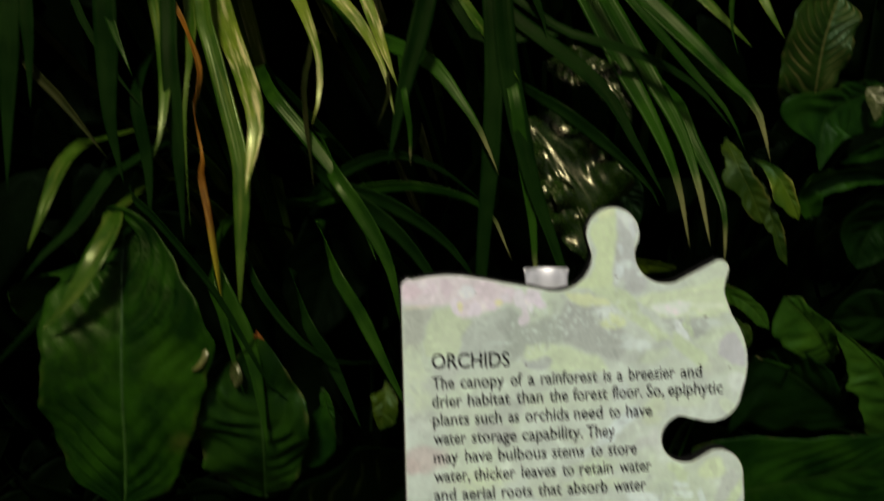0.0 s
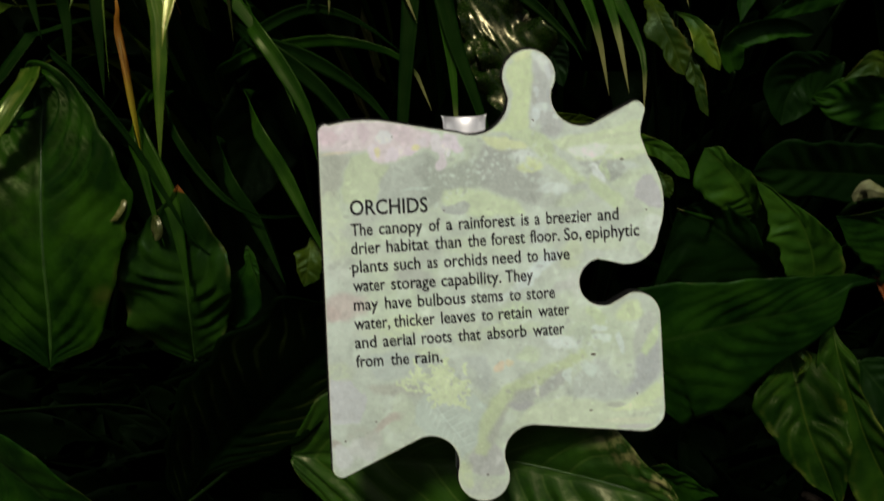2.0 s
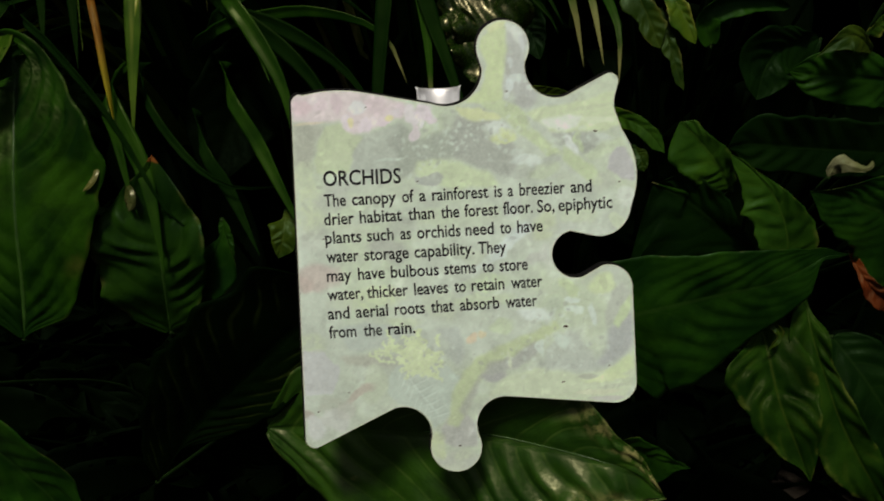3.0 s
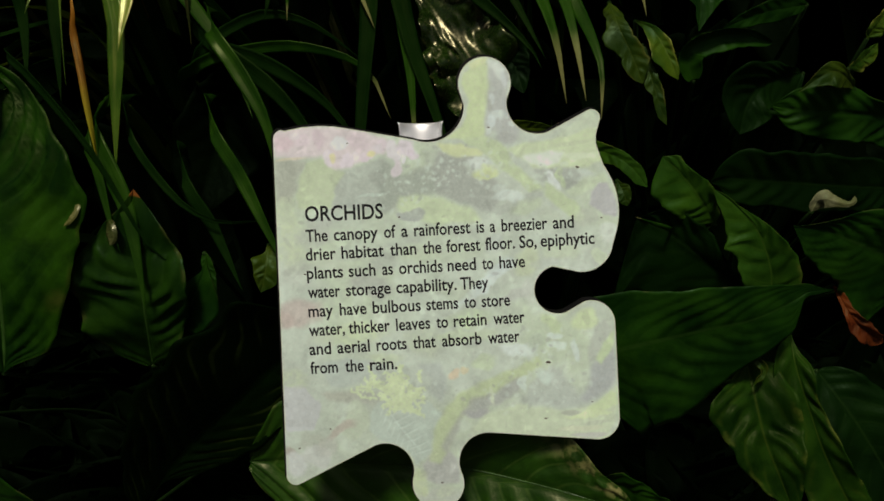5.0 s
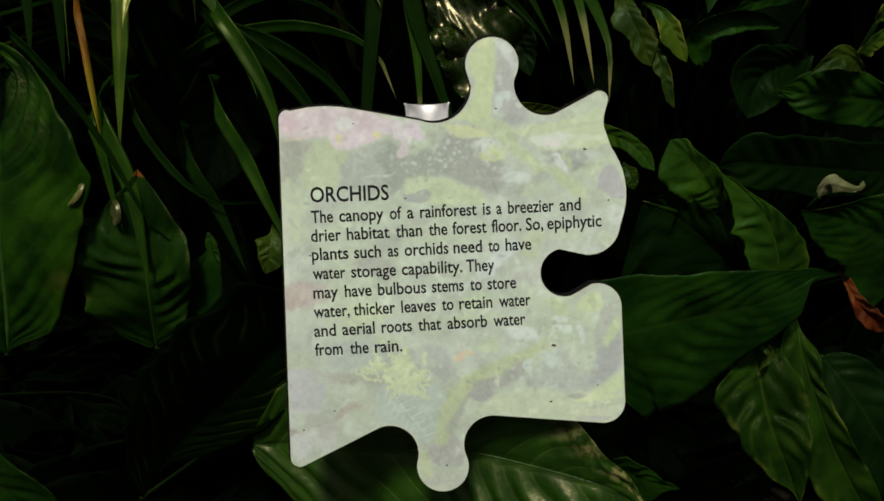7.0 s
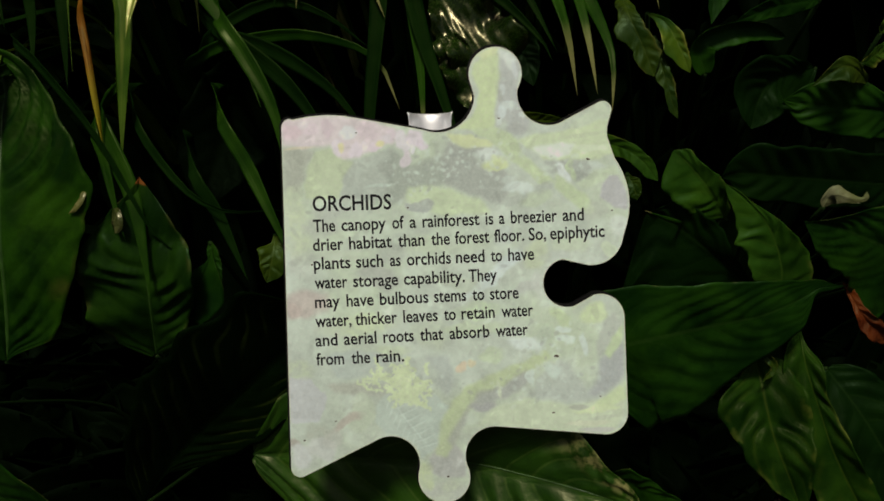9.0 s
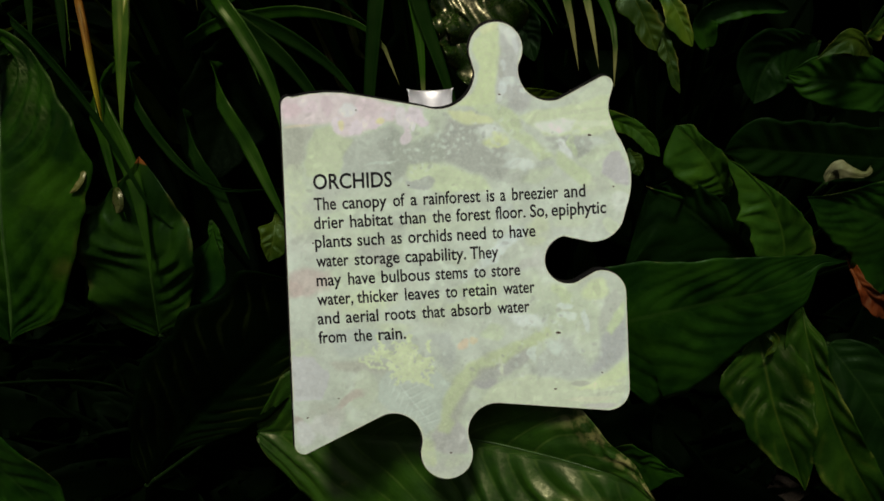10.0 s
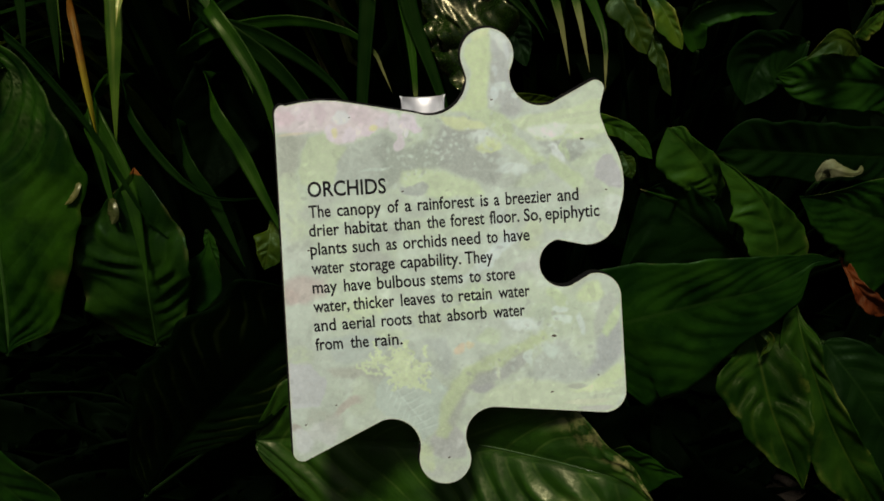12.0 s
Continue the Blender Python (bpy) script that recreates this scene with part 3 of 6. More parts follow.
def paint_print():
    """Draws the faded photograph of orchids and foliage."""
    paper = Paper(0.7)
    blot, patch = paper.blot, paper.patch
    paper.lay(np.ones_like(paper.X), (0.58, 0.62, 0.50))
    paper.lay(np.clip(paper.big * 1.2 + 0.5, 0, 1) * 0.6, (0.59, 0.66, 0.43))
    paper.lay(np.clip(paper.mid * 1.3 - 0.1, 0, 1) * 0.5, (0.70, 0.75, 0.62))
    paper.lay(np.clip(-paper.mid * 1.3 - 0.1, 0, 1) * 0.5, (0.46, 0.48, 0.40))
    # the pink blooms at the top
    patch(((-133, 97), (-113, 96), (-106, 94), (-114, 80), (-118, 65), (-122, 60), (-134, 61)), (0.41, 0.40, 0.32), 0.85, 2.2)
    patch(((-75, 86), (-63, 89), (-43, 97), (-36, 92), (-39, 68), (-47, 53), (-85, 54), (-83, 71)), (0.45, 0.47, 0.40), 0.85, 1.6)
    patch(((-106, 94), (-91, 97), (-81, 88), (-73, 85), (-81, 73), (-87, 54), (-114, 55), (-116, 64), (-111, 83)), (0.57, 0.63, 0.37), 0.85, 1.3)
    patch(((-134, 122), (-112, 126), (-85, 125), (-62, 121), (-37, 114), (-34, 108), (-38, 99), (-44, 100), (-53, 96), (-63, 92), (-68, 89), (-81, 88), (-88, 92), (-91, 100), (-106, 98), (-116, 96), (-125, 98), (-133, 99)), (0.84, 0.66, 0.69), 0.92, 1.8)
    blot(-125, 111, 8.6, 8.6, 0, (0.78, 0.53, 0.59), 0.75, 0.8)
    blot(-94, 115, 4.3, 8.6, 20, (0.72, 0.52, 0.58), 0.75, 0.8)
    blot(-109, 113, 6.7, 7.7, 0, (0.85, 0.64, 0.70), 0.75, 0.8)
    blot(-60, 109, 9.6, 6.7, -10, (0.76, 0.57, 0.62), 0.75, 0.8)
    blot(-43, 107, 5.7, 6.7, 0, (0.81, 0.64, 0.70), 0.75, 0.8)
    blot(-117, 118, 4.8, 3.8, 0, (0.88, 0.73, 0.75), 0.75, 0.8)
    blot(-77, 110, 8.1, 6.7, 0, (0.91, 0.86, 0.86), 0.85, 0.5)
    blot(-86, 97, 5.3, 6.2, 10, (0.89, 0.74, 0.80), 0.85, 0.5)
    blot(-71, 94, 5.8, 6.2, -20, (0.88, 0.72, 0.79), 0.85, 0.5)
    blot(-64, 98, 3.8, 3.8, 0, (0.85, 0.70, 0.75), 0.85, 0.5)
    blot(-55, 98, 4.3, 2.9, 0, (0.85, 0.67, 0.73), 0.85, 0.5)
    blot(-46, 104, 3.8, 4.3, 0, (0.86, 0.72, 0.76), 0.85, 0.5)
    blot(-120, 97, 13.4, 1.2, 4, (0.80, 0.65, 0.43), 0.60, 0.9)
    blot(-82, 97, 2.6, 3.1, 0, (0.85, 0.73, 0.33), 0.85, 0.7)
    blot(-50, 100, 3.3, 2.4, 10, (0.86, 0.76, 0.33), 0.85, 0.7)
    patch(((-43, 96), (-36, 92), (-21, 81), (-12, 86), (6, 90), (10, 65), (-5, 62), (-23, 62), (-30, 52), (-40, 47), (-45, 63)), (0.33, 0.35, 0.29), 0.85, 2.2)
    patch(((10, 104), (17, 97), (43, 95), (36, 90), (33, 84), (48, 81), (58, 77), (64, 64), (61, 58), (53, 47), (38, 51), (18, 59), (6, 63), (3, 86)), (0.34, 0.34, 0.30), 0.85, 2.2)
    blot(-31, 103, 6.7, 10.0, 15, (0.88, 0.75, 0.80), 0.85, 0.5)
    blot(-18, 104, 8.1, 7.2, -10, (0.86, 0.69, 0.78), 0.85, 0.5)
    blot(-28, 88, 4.8, 7.2, 20, (0.80, 0.65, 0.70), 0.85, 0.5)
    blot(-13, 99, 5.3, 5.7, 0, (0.78, 0.63, 0.70), 0.85, 0.5)
    blot(-22, 95, 2.9, 3.8, 0, (0.92, 0.83, 0.86), 0.85, 0.5)
    blot(-44, 79, 5.3, 7.2, 25, (0.33, 0.34, 0.29), 0.70, 0.6)
    blot(-50, 65, 12.5, 1.4, 4, (0.61, 0.67, 0.57), 0.70, 0.7)
    # leaves and shaded hollows behind the heading
    patch(((-27, 62), (-10, 64), (10, 60), (19, 57), (38, 48), (43, 39), (8, 37), (-20, 46), (-27, 53)), (0.63, 0.71, 0.41), 0.85, 1.8)
    blot(-15, 46, 12.1, 5.3, 4, (0.39, 0.40, 0.37), 0.85, 0.3)
    blot(-127, 50, 10.7, 12.6, 0, (0.60, 0.65, 0.41), 0.70, 0.6, 0.4)
    blot(-96, 43, 12.6, 5.8, 10, (0.48, 0.48, 0.42), 0.60, 0.6)
    patch(((38, 172), (49, 176), (53, 174), (54, 155), (52, 141), (49, 125), (48, 112), (29, 110), (17, 111), (31, 123), (34, 132), (34, 146), (29, 158), (31, 167)), (0.64, 0.72, 0.36), 0.92, 1.2)
    patch(((35, 173), (44, 179), (53, 180), (50, 173), (41, 170)), (0.76, 0.79, 0.40), 0.85, 1.2)
    patch(((54, 173), (62, 176), (70, 173), (74, 159), (70, 150), (69, 136), (71, 126), (81, 116), (73, 107), (62, 107), (57, 121), (49, 110), (51, 127), (53, 150)), (0.49, 0.48, 0.46), 0.90, 2.6)
    patch(((52, 179), (62, 177), (67, 169), (65, 158), (61, 161), (58, 168), (54, 172)), (0.81, 0.83, 0.74), 0.85, 1.4)
    blot(57, 146, 2.8, 3.8, 0, (0.70, 0.72, 0.69), 0.75, 0.7)
    blot(61, 130, 7.1, 5.2, 20, (0.65, 0.69, 0.64), 0.75, 0.7)
    blot(72, 122, 3.8, 2.8, -20, (0.80, 0.83, 0.76), 0.75, 0.7)
    blot(66, 160, 2.3, 7.0, 10, (0.72, 0.73, 0.71), 0.75, 0.7)
    blot(55, 124, 3.3, 4.3, 0, (0.71, 0.75, 0.72), 0.75, 0.7)
    blot(52, 118, 2.8, 3.3, 0, (0.75, 0.78, 0.70), 0.75, 0.7)
    blot(68, 112, 7.1, 4.7, 20, (0.41, 0.40, 0.37), 0.70, 0.7)
    blot(54, 139, 1.9, 5.7, 0, (0.41, 0.41, 0.35), 0.70, 0.7)
    blot(69, 141, 2.8, 6.6, 0, (0.45, 0.44, 0.44), 0.70, 0.7)
    patch(((9, 108), (29, 107), (49, 98), (46, 95), (24, 96), (13, 100)), (0.74, 0.76, 0.37), 0.85, 1.2)
    patch(((29, 111), (48, 113), (61, 108), (68, 101), (73, 89), (87, 78), (101, 63), (87, 62), (74, 75), (60, 87), (48, 98), (34, 106)), (0.58, 0.66, 0.36), 0.88, 1.4)
    blot(43, 89, 10.5, 3.8, -6, (0.79, 0.82, 0.74), 0.80, 0.6)
    blot(51, 82, 11.5, 4.3, 10, (0.72, 0.77, 0.34), 0.80, 0.5)
    patch(((115, 116), (142, 133), (149, 123), (146, 105), (106, 103)), (0.63, 0.69, 0.47), 0.80, 2.0)
    patch(((67, 102), (82, 107), (106, 108), (130, 114), (147, 118), (147, 108), (149, 98), (150, 89), (134, 84), (105, 82), (89, 84), (79, 93)), (0.65, 0.72, 0.42), 0.88, 1.4)
    patch(((79, 95), (106, 98), (116, 96), (111, 87), (97, 84), (84, 88)), (0.81, 0.83, 0.72), 0.85, 1.4)
    blot(129, 93, 16.2, 3.3, 4, (0.74, 0.79, 0.55), 0.80, 0.6)
    blot(125, 105, 19.0, 1.9, 8, (0.53, 0.57, 0.37), 0.55, 0.8)
    patch(((89, 83), (129, 84), (144, 79), (136, 70), (115, 65), (98, 76)), (0.37, 0.38, 0.33), 0.85, 1.6)
    blot(137, 79, 8.6, 4.8, -10, (0.69, 0.74, 0.63), 0.80, 0.6)
    blot(105, 73, 4.3, 9.6, 25, (0.84, 0.86, 0.80), 0.88, 0.5)
    blot(113, 74, 3.8, 8.6, 10, (0.60, 0.69, 0.39), 0.80, 0.5)
    patch(((100, 72), (111, 63), (124, 55), (135, 40), (129, 37), (114, 48), (100, 59)), (0.58, 0.67, 0.35), 0.80, 1.5)
    patch(((134, 76), (152, 79), (155, 69), (141, 65), (124, 58), (115, 63)), (0.61, 0.68, 0.44), 0.70, 1.8)
    patch(((146, 69), (154, 69), (162, 53), (163, 40), (150, 42), (138, 51), (140, 62)), (0.50, 0.46, 0.48), 0.90, 1.2)
    blot(134, 40, 10.6, 7.7, 20, (0.54, 0.56, 0.44), 0.70, 0.6)
    blot(155, 26, 9.6, 8.2, 0, (0.78, 0.81, 0.70), 0.80, 0.6)
    blot(147, 6, 6.3, 7.3, 0, (0.69, 0.75, 0.52), 0.80, 0.3)
    blot(147, 6, 3.9, 4.8, 0, (0.57, 0.63, 0.43), 0.70, 0.5)
    blot(68, 59, 13.0, 4.8, -8, (0.77, 0.82, 0.74), 0.80, 0.6)
    blot(60, 67, 6.7, 4.3, 0, (0.64, 0.69, 0.60), 0.60, 0.7)
    blot(83, 50, 14.4, 5.8, 20, (0.57, 0.64, 0.40), 0.60, 0.6)
    blot(105, 42, 12.5, 6.7, -20, (0.56, 0.60, 0.45), 0.60, 0.6)
    blot(90, 59, 10.5, 3.8, 20, (0.45, 0.47, 0.40), 0.60, 0.7)
    blot(59, 48, 8.7, 3.9, 0, (0.41, 0.42, 0.36), 0.60, 0.7)
    # the middle, under the words
    blot(-124, 24, 13.7, 22.4, 0, (0.60, 0.65, 0.41), 0.70, 0.7, 0.5)
    blot(-101, 30, 15.6, 8.8, 10, (0.47, 0.47, 0.41), 0.60, 0.7)
    blot(-90, 4, 19.6, 7.8, -10, (0.56, 0.58, 0.45), 0.60, 0.7, 0.4)
    blot(-118, -3, 14.7, 10.8, 0, (0.52, 0.53, 0.44), 0.60, 0.7)
    blot(-119, -36, 19.8, 11.9, 4, (0.57, 0.42, 0.38), 0.80, 0.6)
    blot(-128, -42, 8.9, 6.9, 0, (0.50, 0.35, 0.31), 0.60, 0.8)
    blot(-52, -15, 20.6, 9.8, -8, (0.43, 0.42, 0.37), 0.70, 0.6)
    blot(-70, 15, 16.6, 6.8, 10, (0.53, 0.56, 0.45), 0.60, 0.7)
    blot(-41, 7, 12.7, 8.8, 20, (0.44, 0.45, 0.39), 0.50, 0.7)
    blot(-12, 14, 19.5, 7.8, -10, (0.61, 0.67, 0.45), 0.60, 0.7)
    blot(-73, -56, 30.7, 8.9, 6, (0.64, 0.70, 0.41), 0.70, 0.6, 0.4)
    blot(-98, -60, 12.9, 9.9, 0, (0.54, 0.56, 0.45), 0.50, 0.7)
    blot(-33, -44, 19.7, 6.9, 12, (0.58, 0.61, 0.48), 0.60, 0.7)
    blot(-9, -65, 17.8, 11.9, -20, (0.56, 0.60, 0.41), 0.60, 0.7, 0.4)
    blot(27, 13, 21.4, 7.8, 12, (0.64, 0.70, 0.50), 0.60, 0.7)
    blot(46, -14, 31.2, 5.4, 38, (0.73, 0.78, 0.73), 0.80, 0.7)
    blot(58, -0, 14.6, 4.9, 30, (0.67, 0.72, 0.69), 0.60, 0.7)
    blot(83, 4, 10.7, 12.6, 10, (0.63, 0.68, 0.41), 0.70, 0.6)
    blot(70, -27, 16.6, 4.9, 20, (0.47, 0.45, 0.41), 0.60, 0.7)
    blot(85, -23, 5.9, 9.8, 0, (0.64, 0.64, 0.56), 0.60, 0.7)
    blot(16, -21, 19.6, 6.8, -10, (0.57, 0.61, 0.43), 0.50, 0.7)
    blot(30, -46, 22.6, 7.9, 6, (0.58, 0.67, 0.39), 0.70, 0.6, 0.4)
    blot(56, 19, 7.7, 8.7, 0, (0.50, 0.52, 0.48), 0.60, 0.6)
    blot(114, 11, 17.4, 6.8, 0, (0.60, 0.66, 0.43), 0.60, 0.7)
    blot(128, -4, 14.6, 3.9, 4, (0.69, 0.73, 0.61), 0.60, 0.7)
    blot(99, 1, 12.6, 4.9, 0, (0.52, 0.54, 0.47), 0.50, 0.7)
    blot(28, -61, 26.6, 5.9, 4, (0.60, 0.67, 0.41), 0.60, 0.6)
    blot(-44, -79, 14.9, 5.0, 0, (0.64, 0.70, 0.43), 0.60, 0.7)
    # fern, big leaf and hollows at the foot
    patch(((-100, -83), (-74, -77), (-43, -84), (-50, -93), (-75, -103), (-92, -103)), (0.50, 0.54, 0.48), 0.80, 1.5)
    patch(((-101, -109), (-75, -106), (-48, -109), (-49, -122), (-75, -119), (-96, -117)), (0.45, 0.43, 0.34), 0.85, 1.8)
    patch(((-15, -85), (5, -83), (12, -105), (4, -119), (-8, -110), (-3, -101)), (0.45, 0.47, 0.43), 0.70, 2.0)
    blot(-122, -123, 20.1, 21.6, 0, (0.58, 0.56, 0.56), 0.90, 0.1)
    blot(-125, -118, 13.1, 15.1, 0, (0.63, 0.61, 0.60), 0.60, 0.6)
    blot(-123, -141, 13.1, 2.5, 0, (0.69, 0.67, 0.66), 0.60, 0.8)
    blot(-124, -95, 13.0, 8.0, 0, (0.58, 0.63, 0.40), 0.70, 0.7, 0.5)
    blot(-71, -135, 11.1, 17.1, -20, (0.59, 0.64, 0.45), 0.75, 0.4)
    blot(-76, -123, 7.0, 2.5, 20, (0.73, 0.78, 0.60), 0.60, 0.7)
    blot(-85, -142, 15.1, 4.5, 24, (0.49, 0.37, 0.31), 0.75, 0.7)
    blot(-130, -161, 7.1, 5.1, 0, (0.40, 0.29, 0.24), 0.75, 0.7)
    blot(-109, -152, 10.1, 7.1, 0, (0.41, 0.39, 0.30), 0.60, 0.7, 0.4)
    blot(-125, -172, 9.1, 11.2, 10, (0.74, 0.72, 0.69), 0.85, 0.5)
    blot(-106, -166, 12.2, 13.2, -15, (0.65, 0.63, 0.58), 0.80, 0.3)
    blot(-97, -156, 10.1, 8.1, 0, (0.57, 0.54, 0.47), 0.60, 0.6)
    patch(((-51, -118), (-36, -116), (-5, -120), (5, -130), (2, -151), (-9, -168), (-20, -177), (-25, -163), (-39, -156), (-52, -152), (-60, -144), (-57, -129)), (0.56, 0.63, 0.53), 0.90, 1.0)
    blot(-29, -144, 29.2, 0.8, -52, (0.73, 0.80, 0.69), 0.70, 0.8)
    blot(-36, -121, 8.5, 0.8, 24, (0.72, 0.78, 0.67), 0.60, 0.8)
    blot(-48, -127, 6.5, 0.8, 70, (0.72, 0.78, 0.67), 0.55, 0.8)
    blot(-32, -127, 8.5, 0.8, 24, (0.72, 0.78, 0.67), 0.60, 0.8)
    blot(-45, -133, 6.5, 0.8, 70, (0.72, 0.78, 0.67), 0.55, 0.8)
    blot(-29, -133, 8.5, 0.8, 24, (0.72, 0.78, 0.67), 0.60, 0.8)
    blot(-41, -139, 6.5, 0.8, 70, (0.72, 0.78, 0.67), 0.55, 0.8)
    blot(-25, -139, 8.5, 0.8, 24, (0.72, 0.78, 0.67), 0.60, 0.8)
    blot(-38, -145, 6.5, 0.8, 70, (0.72, 0.78, 0.67), 0.55, 0.8)
    blot(-22, -145, 8.5, 0.8, 24, (0.72, 0.78, 0.67), 0.60, 0.8)
    blot(-34, -151, 6.5, 0.8, 70, (0.72, 0.78, 0.67), 0.55, 0.8)
    blot(-18, -151, 8.6, 0.8, 24, (0.72, 0.78, 0.67), 0.60, 0.8)
    blot(-31, -157, 6.6, 0.8, 70, (0.72, 0.78, 0.67), 0.55, 0.8)
    blot(-15, -157, 8.6, 0.8, 24, (0.72, 0.78, 0.67), 0.60, 0.8)
    blot(-27, -163, 6.6, 0.8, 70, (0.72, 0.78, 0.67), 0.55, 0.8)
    blot(-11, -163, 8.6, 0.8, 24, (0.72, 0.78, 0.67), 0.60, 0.8)
    blot(-24, -169, 6.6, 0.8, 70, (0.72, 0.78, 0.67), 0.55, 0.8)
    blot(-34, -126, 7.5, 0.8, 24, (0.44, 0.52, 0.43), 0.45, 0.8)
    blot(-30, -132, 7.5, 0.8, 24, (0.44, 0.52, 0.43), 0.45, 0.8)
    blot(-27, -138, 7.5, 0.8, 24, (0.44, 0.52, 0.43), 0.45, 0.8)
    blot(-23, -144, 7.5, 0.8, 24, (0.44, 0.52, 0.43), 0.45, 0.8)
    blot(-20, -150, 7.5, 0.8, 24, (0.44, 0.52, 0.43), 0.45, 0.8)
    blot(-16, -156, 7.6, 0.8, 24, (0.44, 0.52, 0.43), 0.45, 0.8)
    blot(-13, -162, 7.6, 0.8, 24, (0.44, 0.52, 0.43), 0.45, 0.8)
    # the neck and the lower knob
    patch(((-13, -175), (3, -155), (19, -170), (21, -192), (2, -193), (-14, -187)), (0.47, 0.44, 0.42), 0.85, 1.6)
    blot(2, -206, 20.3, 11.2, 0, (0.53, 0.52, 0.45), 0.70, 0.6)
    blot(-17, -192, 8.1, 11.2, 0, (0.64, 0.70, 0.37), 0.80, 0.5, 0.3)
    blot(7, -201, 9.1, 6.1, 0, (0.61, 0.66, 0.43), 0.60, 0.7, 0.4)
    blot(-3, -211, 12.2, 4.1, 0, (0.67, 0.70, 0.52), 0.60, 0.7)
    # stems, glints and shadows at the socket side
    patch(((69, -67), (84, -57), (104, -48), (128, -53), (134, -73), (103, -88), (79, -87)), (0.54, 0.61, 0.41), 0.60, 2.5)
    patch(((-8, -172), (-2, -145), (8, -125), (19, -113), (39, -102), (69, -92), (91, -80), (96, -87), (76, -101), (54, -111), (34, -120), (21, -137), (12, -160), (2, -175)), (0.56, 0.63, 0.31), 0.85, 1.6)
    patch(((31, -117), (54, -111), (74, -99), (77, -107), (57, -122), (46, -123), (44, -137), (36, -135), (24, -131), (19, -147), (10, -165), (3, -159), (18, -137)), (0.38, 0.36, 0.35), 0.75, 2.0)
    patch(((42, -132), (73, -122), (107, -129), (147, -124), (159, -110), (158, -140), (150, -155), (132, -157), (82, -153), (48, -147), (32, -148)), (0.66, 0.72, 0.47), 0.88, 1.8)
    patch(((83, -107), (103, -87), (123, -108), (129, -124), (103, -126), (78, -120)), (0.48, 0.50, 0.44), 0.75, 2.2)
    patch(((134, -74), (142, -54), (150, -48), (156, -59), (145, -75), (135, -89)), (0.49, 0.50, 0.42), 0.85, 1.5)
    patch(((134, -109), (137, -89), (147, -75), (155, -68), (159, -84), (160, -102), (152, -112), (132, -122), (126, -119)), (0.36, 0.35, 0.37), 0.80, 2.4)
    patch(((140, -84), (152, -66), (158, -58), (158, -70), (146, -90)), (0.61, 0.71, 0.37), 0.85, 1.3)
    patch(((142, -121), (160, -108), (160, -123), (142, -134), (132, -130)), (0.67, 0.76, 0.39), 0.80, 1.4)
    blot(17, -95, 5.5, 4.5, 20, (0.78, 0.57, 0.36), 0.80, 0.6)
    blot(27, -92, 4.5, 3.5, 0, (0.73, 0.60, 0.35), 0.80, 0.6)
    blot(74, -75, 15.3, 6.9, -10, (0.80, 0.85, 0.78), 0.80, 0.6)
    blot(108, -60, 5.9, 3.4, 10, (0.78, 0.85, 0.75), 0.80, 0.6)
    blot(109, -69, 8.4, 3.4, 6, (0.77, 0.85, 0.73), 0.80, 0.6)
    blot(98, -97, 6.9, 6.9, 0, (0.69, 0.77, 0.66), 0.80, 0.6)
    blot(78, -105, 4.0, 6.9, 0, (0.73, 0.80, 0.70), 0.80, 0.6)
    blot(125, -76, 3.0, 10.8, 14, (0.72, 0.78, 0.70), 0.80, 0.6)
    blot(133, -49, 9.8, 7.8, 20, (0.68, 0.76, 0.40), 0.80, 0.6)
    blot(104, -50, 11.8, 5.9, -30, (0.58, 0.67, 0.36), 0.80, 0.6)
    blot(44, -86, 9.9, 6.9, 0, (0.61, 0.69, 0.43), 0.80, 0.6)
    blot(49, -114, 2.0, 8.0, 10, (0.72, 0.75, 0.53), 0.80, 0.6)
    blot(133, -134, 18.9, 3.0, 4, (0.73, 0.80, 0.44), 0.80, 0.6)
    blot(127, -146, 20.0, 2.5, 2, (0.73, 0.73, 0.50), 0.80, 0.6)
    blot(119, -131, 8.0, 2.5, 0, (0.42, 0.42, 0.33), 0.80, 0.6)
    blot(140, -141, 12.0, 2.0, 4, (0.53, 0.56, 0.40), 0.80, 0.6)
    blot(135, -152, 15.0, 2.5, 0, (0.56, 0.53, 0.48), 0.80, 0.6)
    blot(34, -131, 10.0, 4.0, 0, (0.38, 0.35, 0.37), 0.60, 0.9)
    blot(91, -67, 9.8, 5.9, 30, (0.50, 0.56, 0.41), 0.80, 0.6)
    # the coral-like fern: forking sprigs of small pale lobes
    twig = np.random.default_rng(31)
    blot(-36, -108, 34, 22, -6, (0.46, 0.49, 0.40), 0.55, 0.8)
    for k in range(70):
        x, y, turn = -36 + twig.normal(0, 11.0), -106 + twig.normal(0, 6.0), twig.uniform(0, 6.28)
        if k % 3 == 0:
            x, y, turn = -30 + twig.normal(0, 6.0), -118 + twig.normal(0, 7.0), -1.6 + twig.normal(0, 0.6)
        for step in range(6):
            turn += twig.normal(0, 0.5)
            x, y = x + 2.5 * math.cos(turn), y + 1.8 * math.sin(turn)
            if not (-76 < x < -2 and -140 < y < -86):
                break
            tone = twig.uniform(0.92, 1.06)
            blot(x, y, 1.9, 1.2, math.degrees(turn), (0.70 * tone, 0.77 * tone, 0.43 * tone), 0.75, 0.6)
            if step % 2:
                bend = turn + twig.choice((-1.0, 1.0))
                blot(x + 2.0 * math.cos(bend), y + 2.0 * math.sin(bend), 1.5, 0.9, math.degrees(bend), (0.72, 0.79, 0.45), 0.75, 0.6)
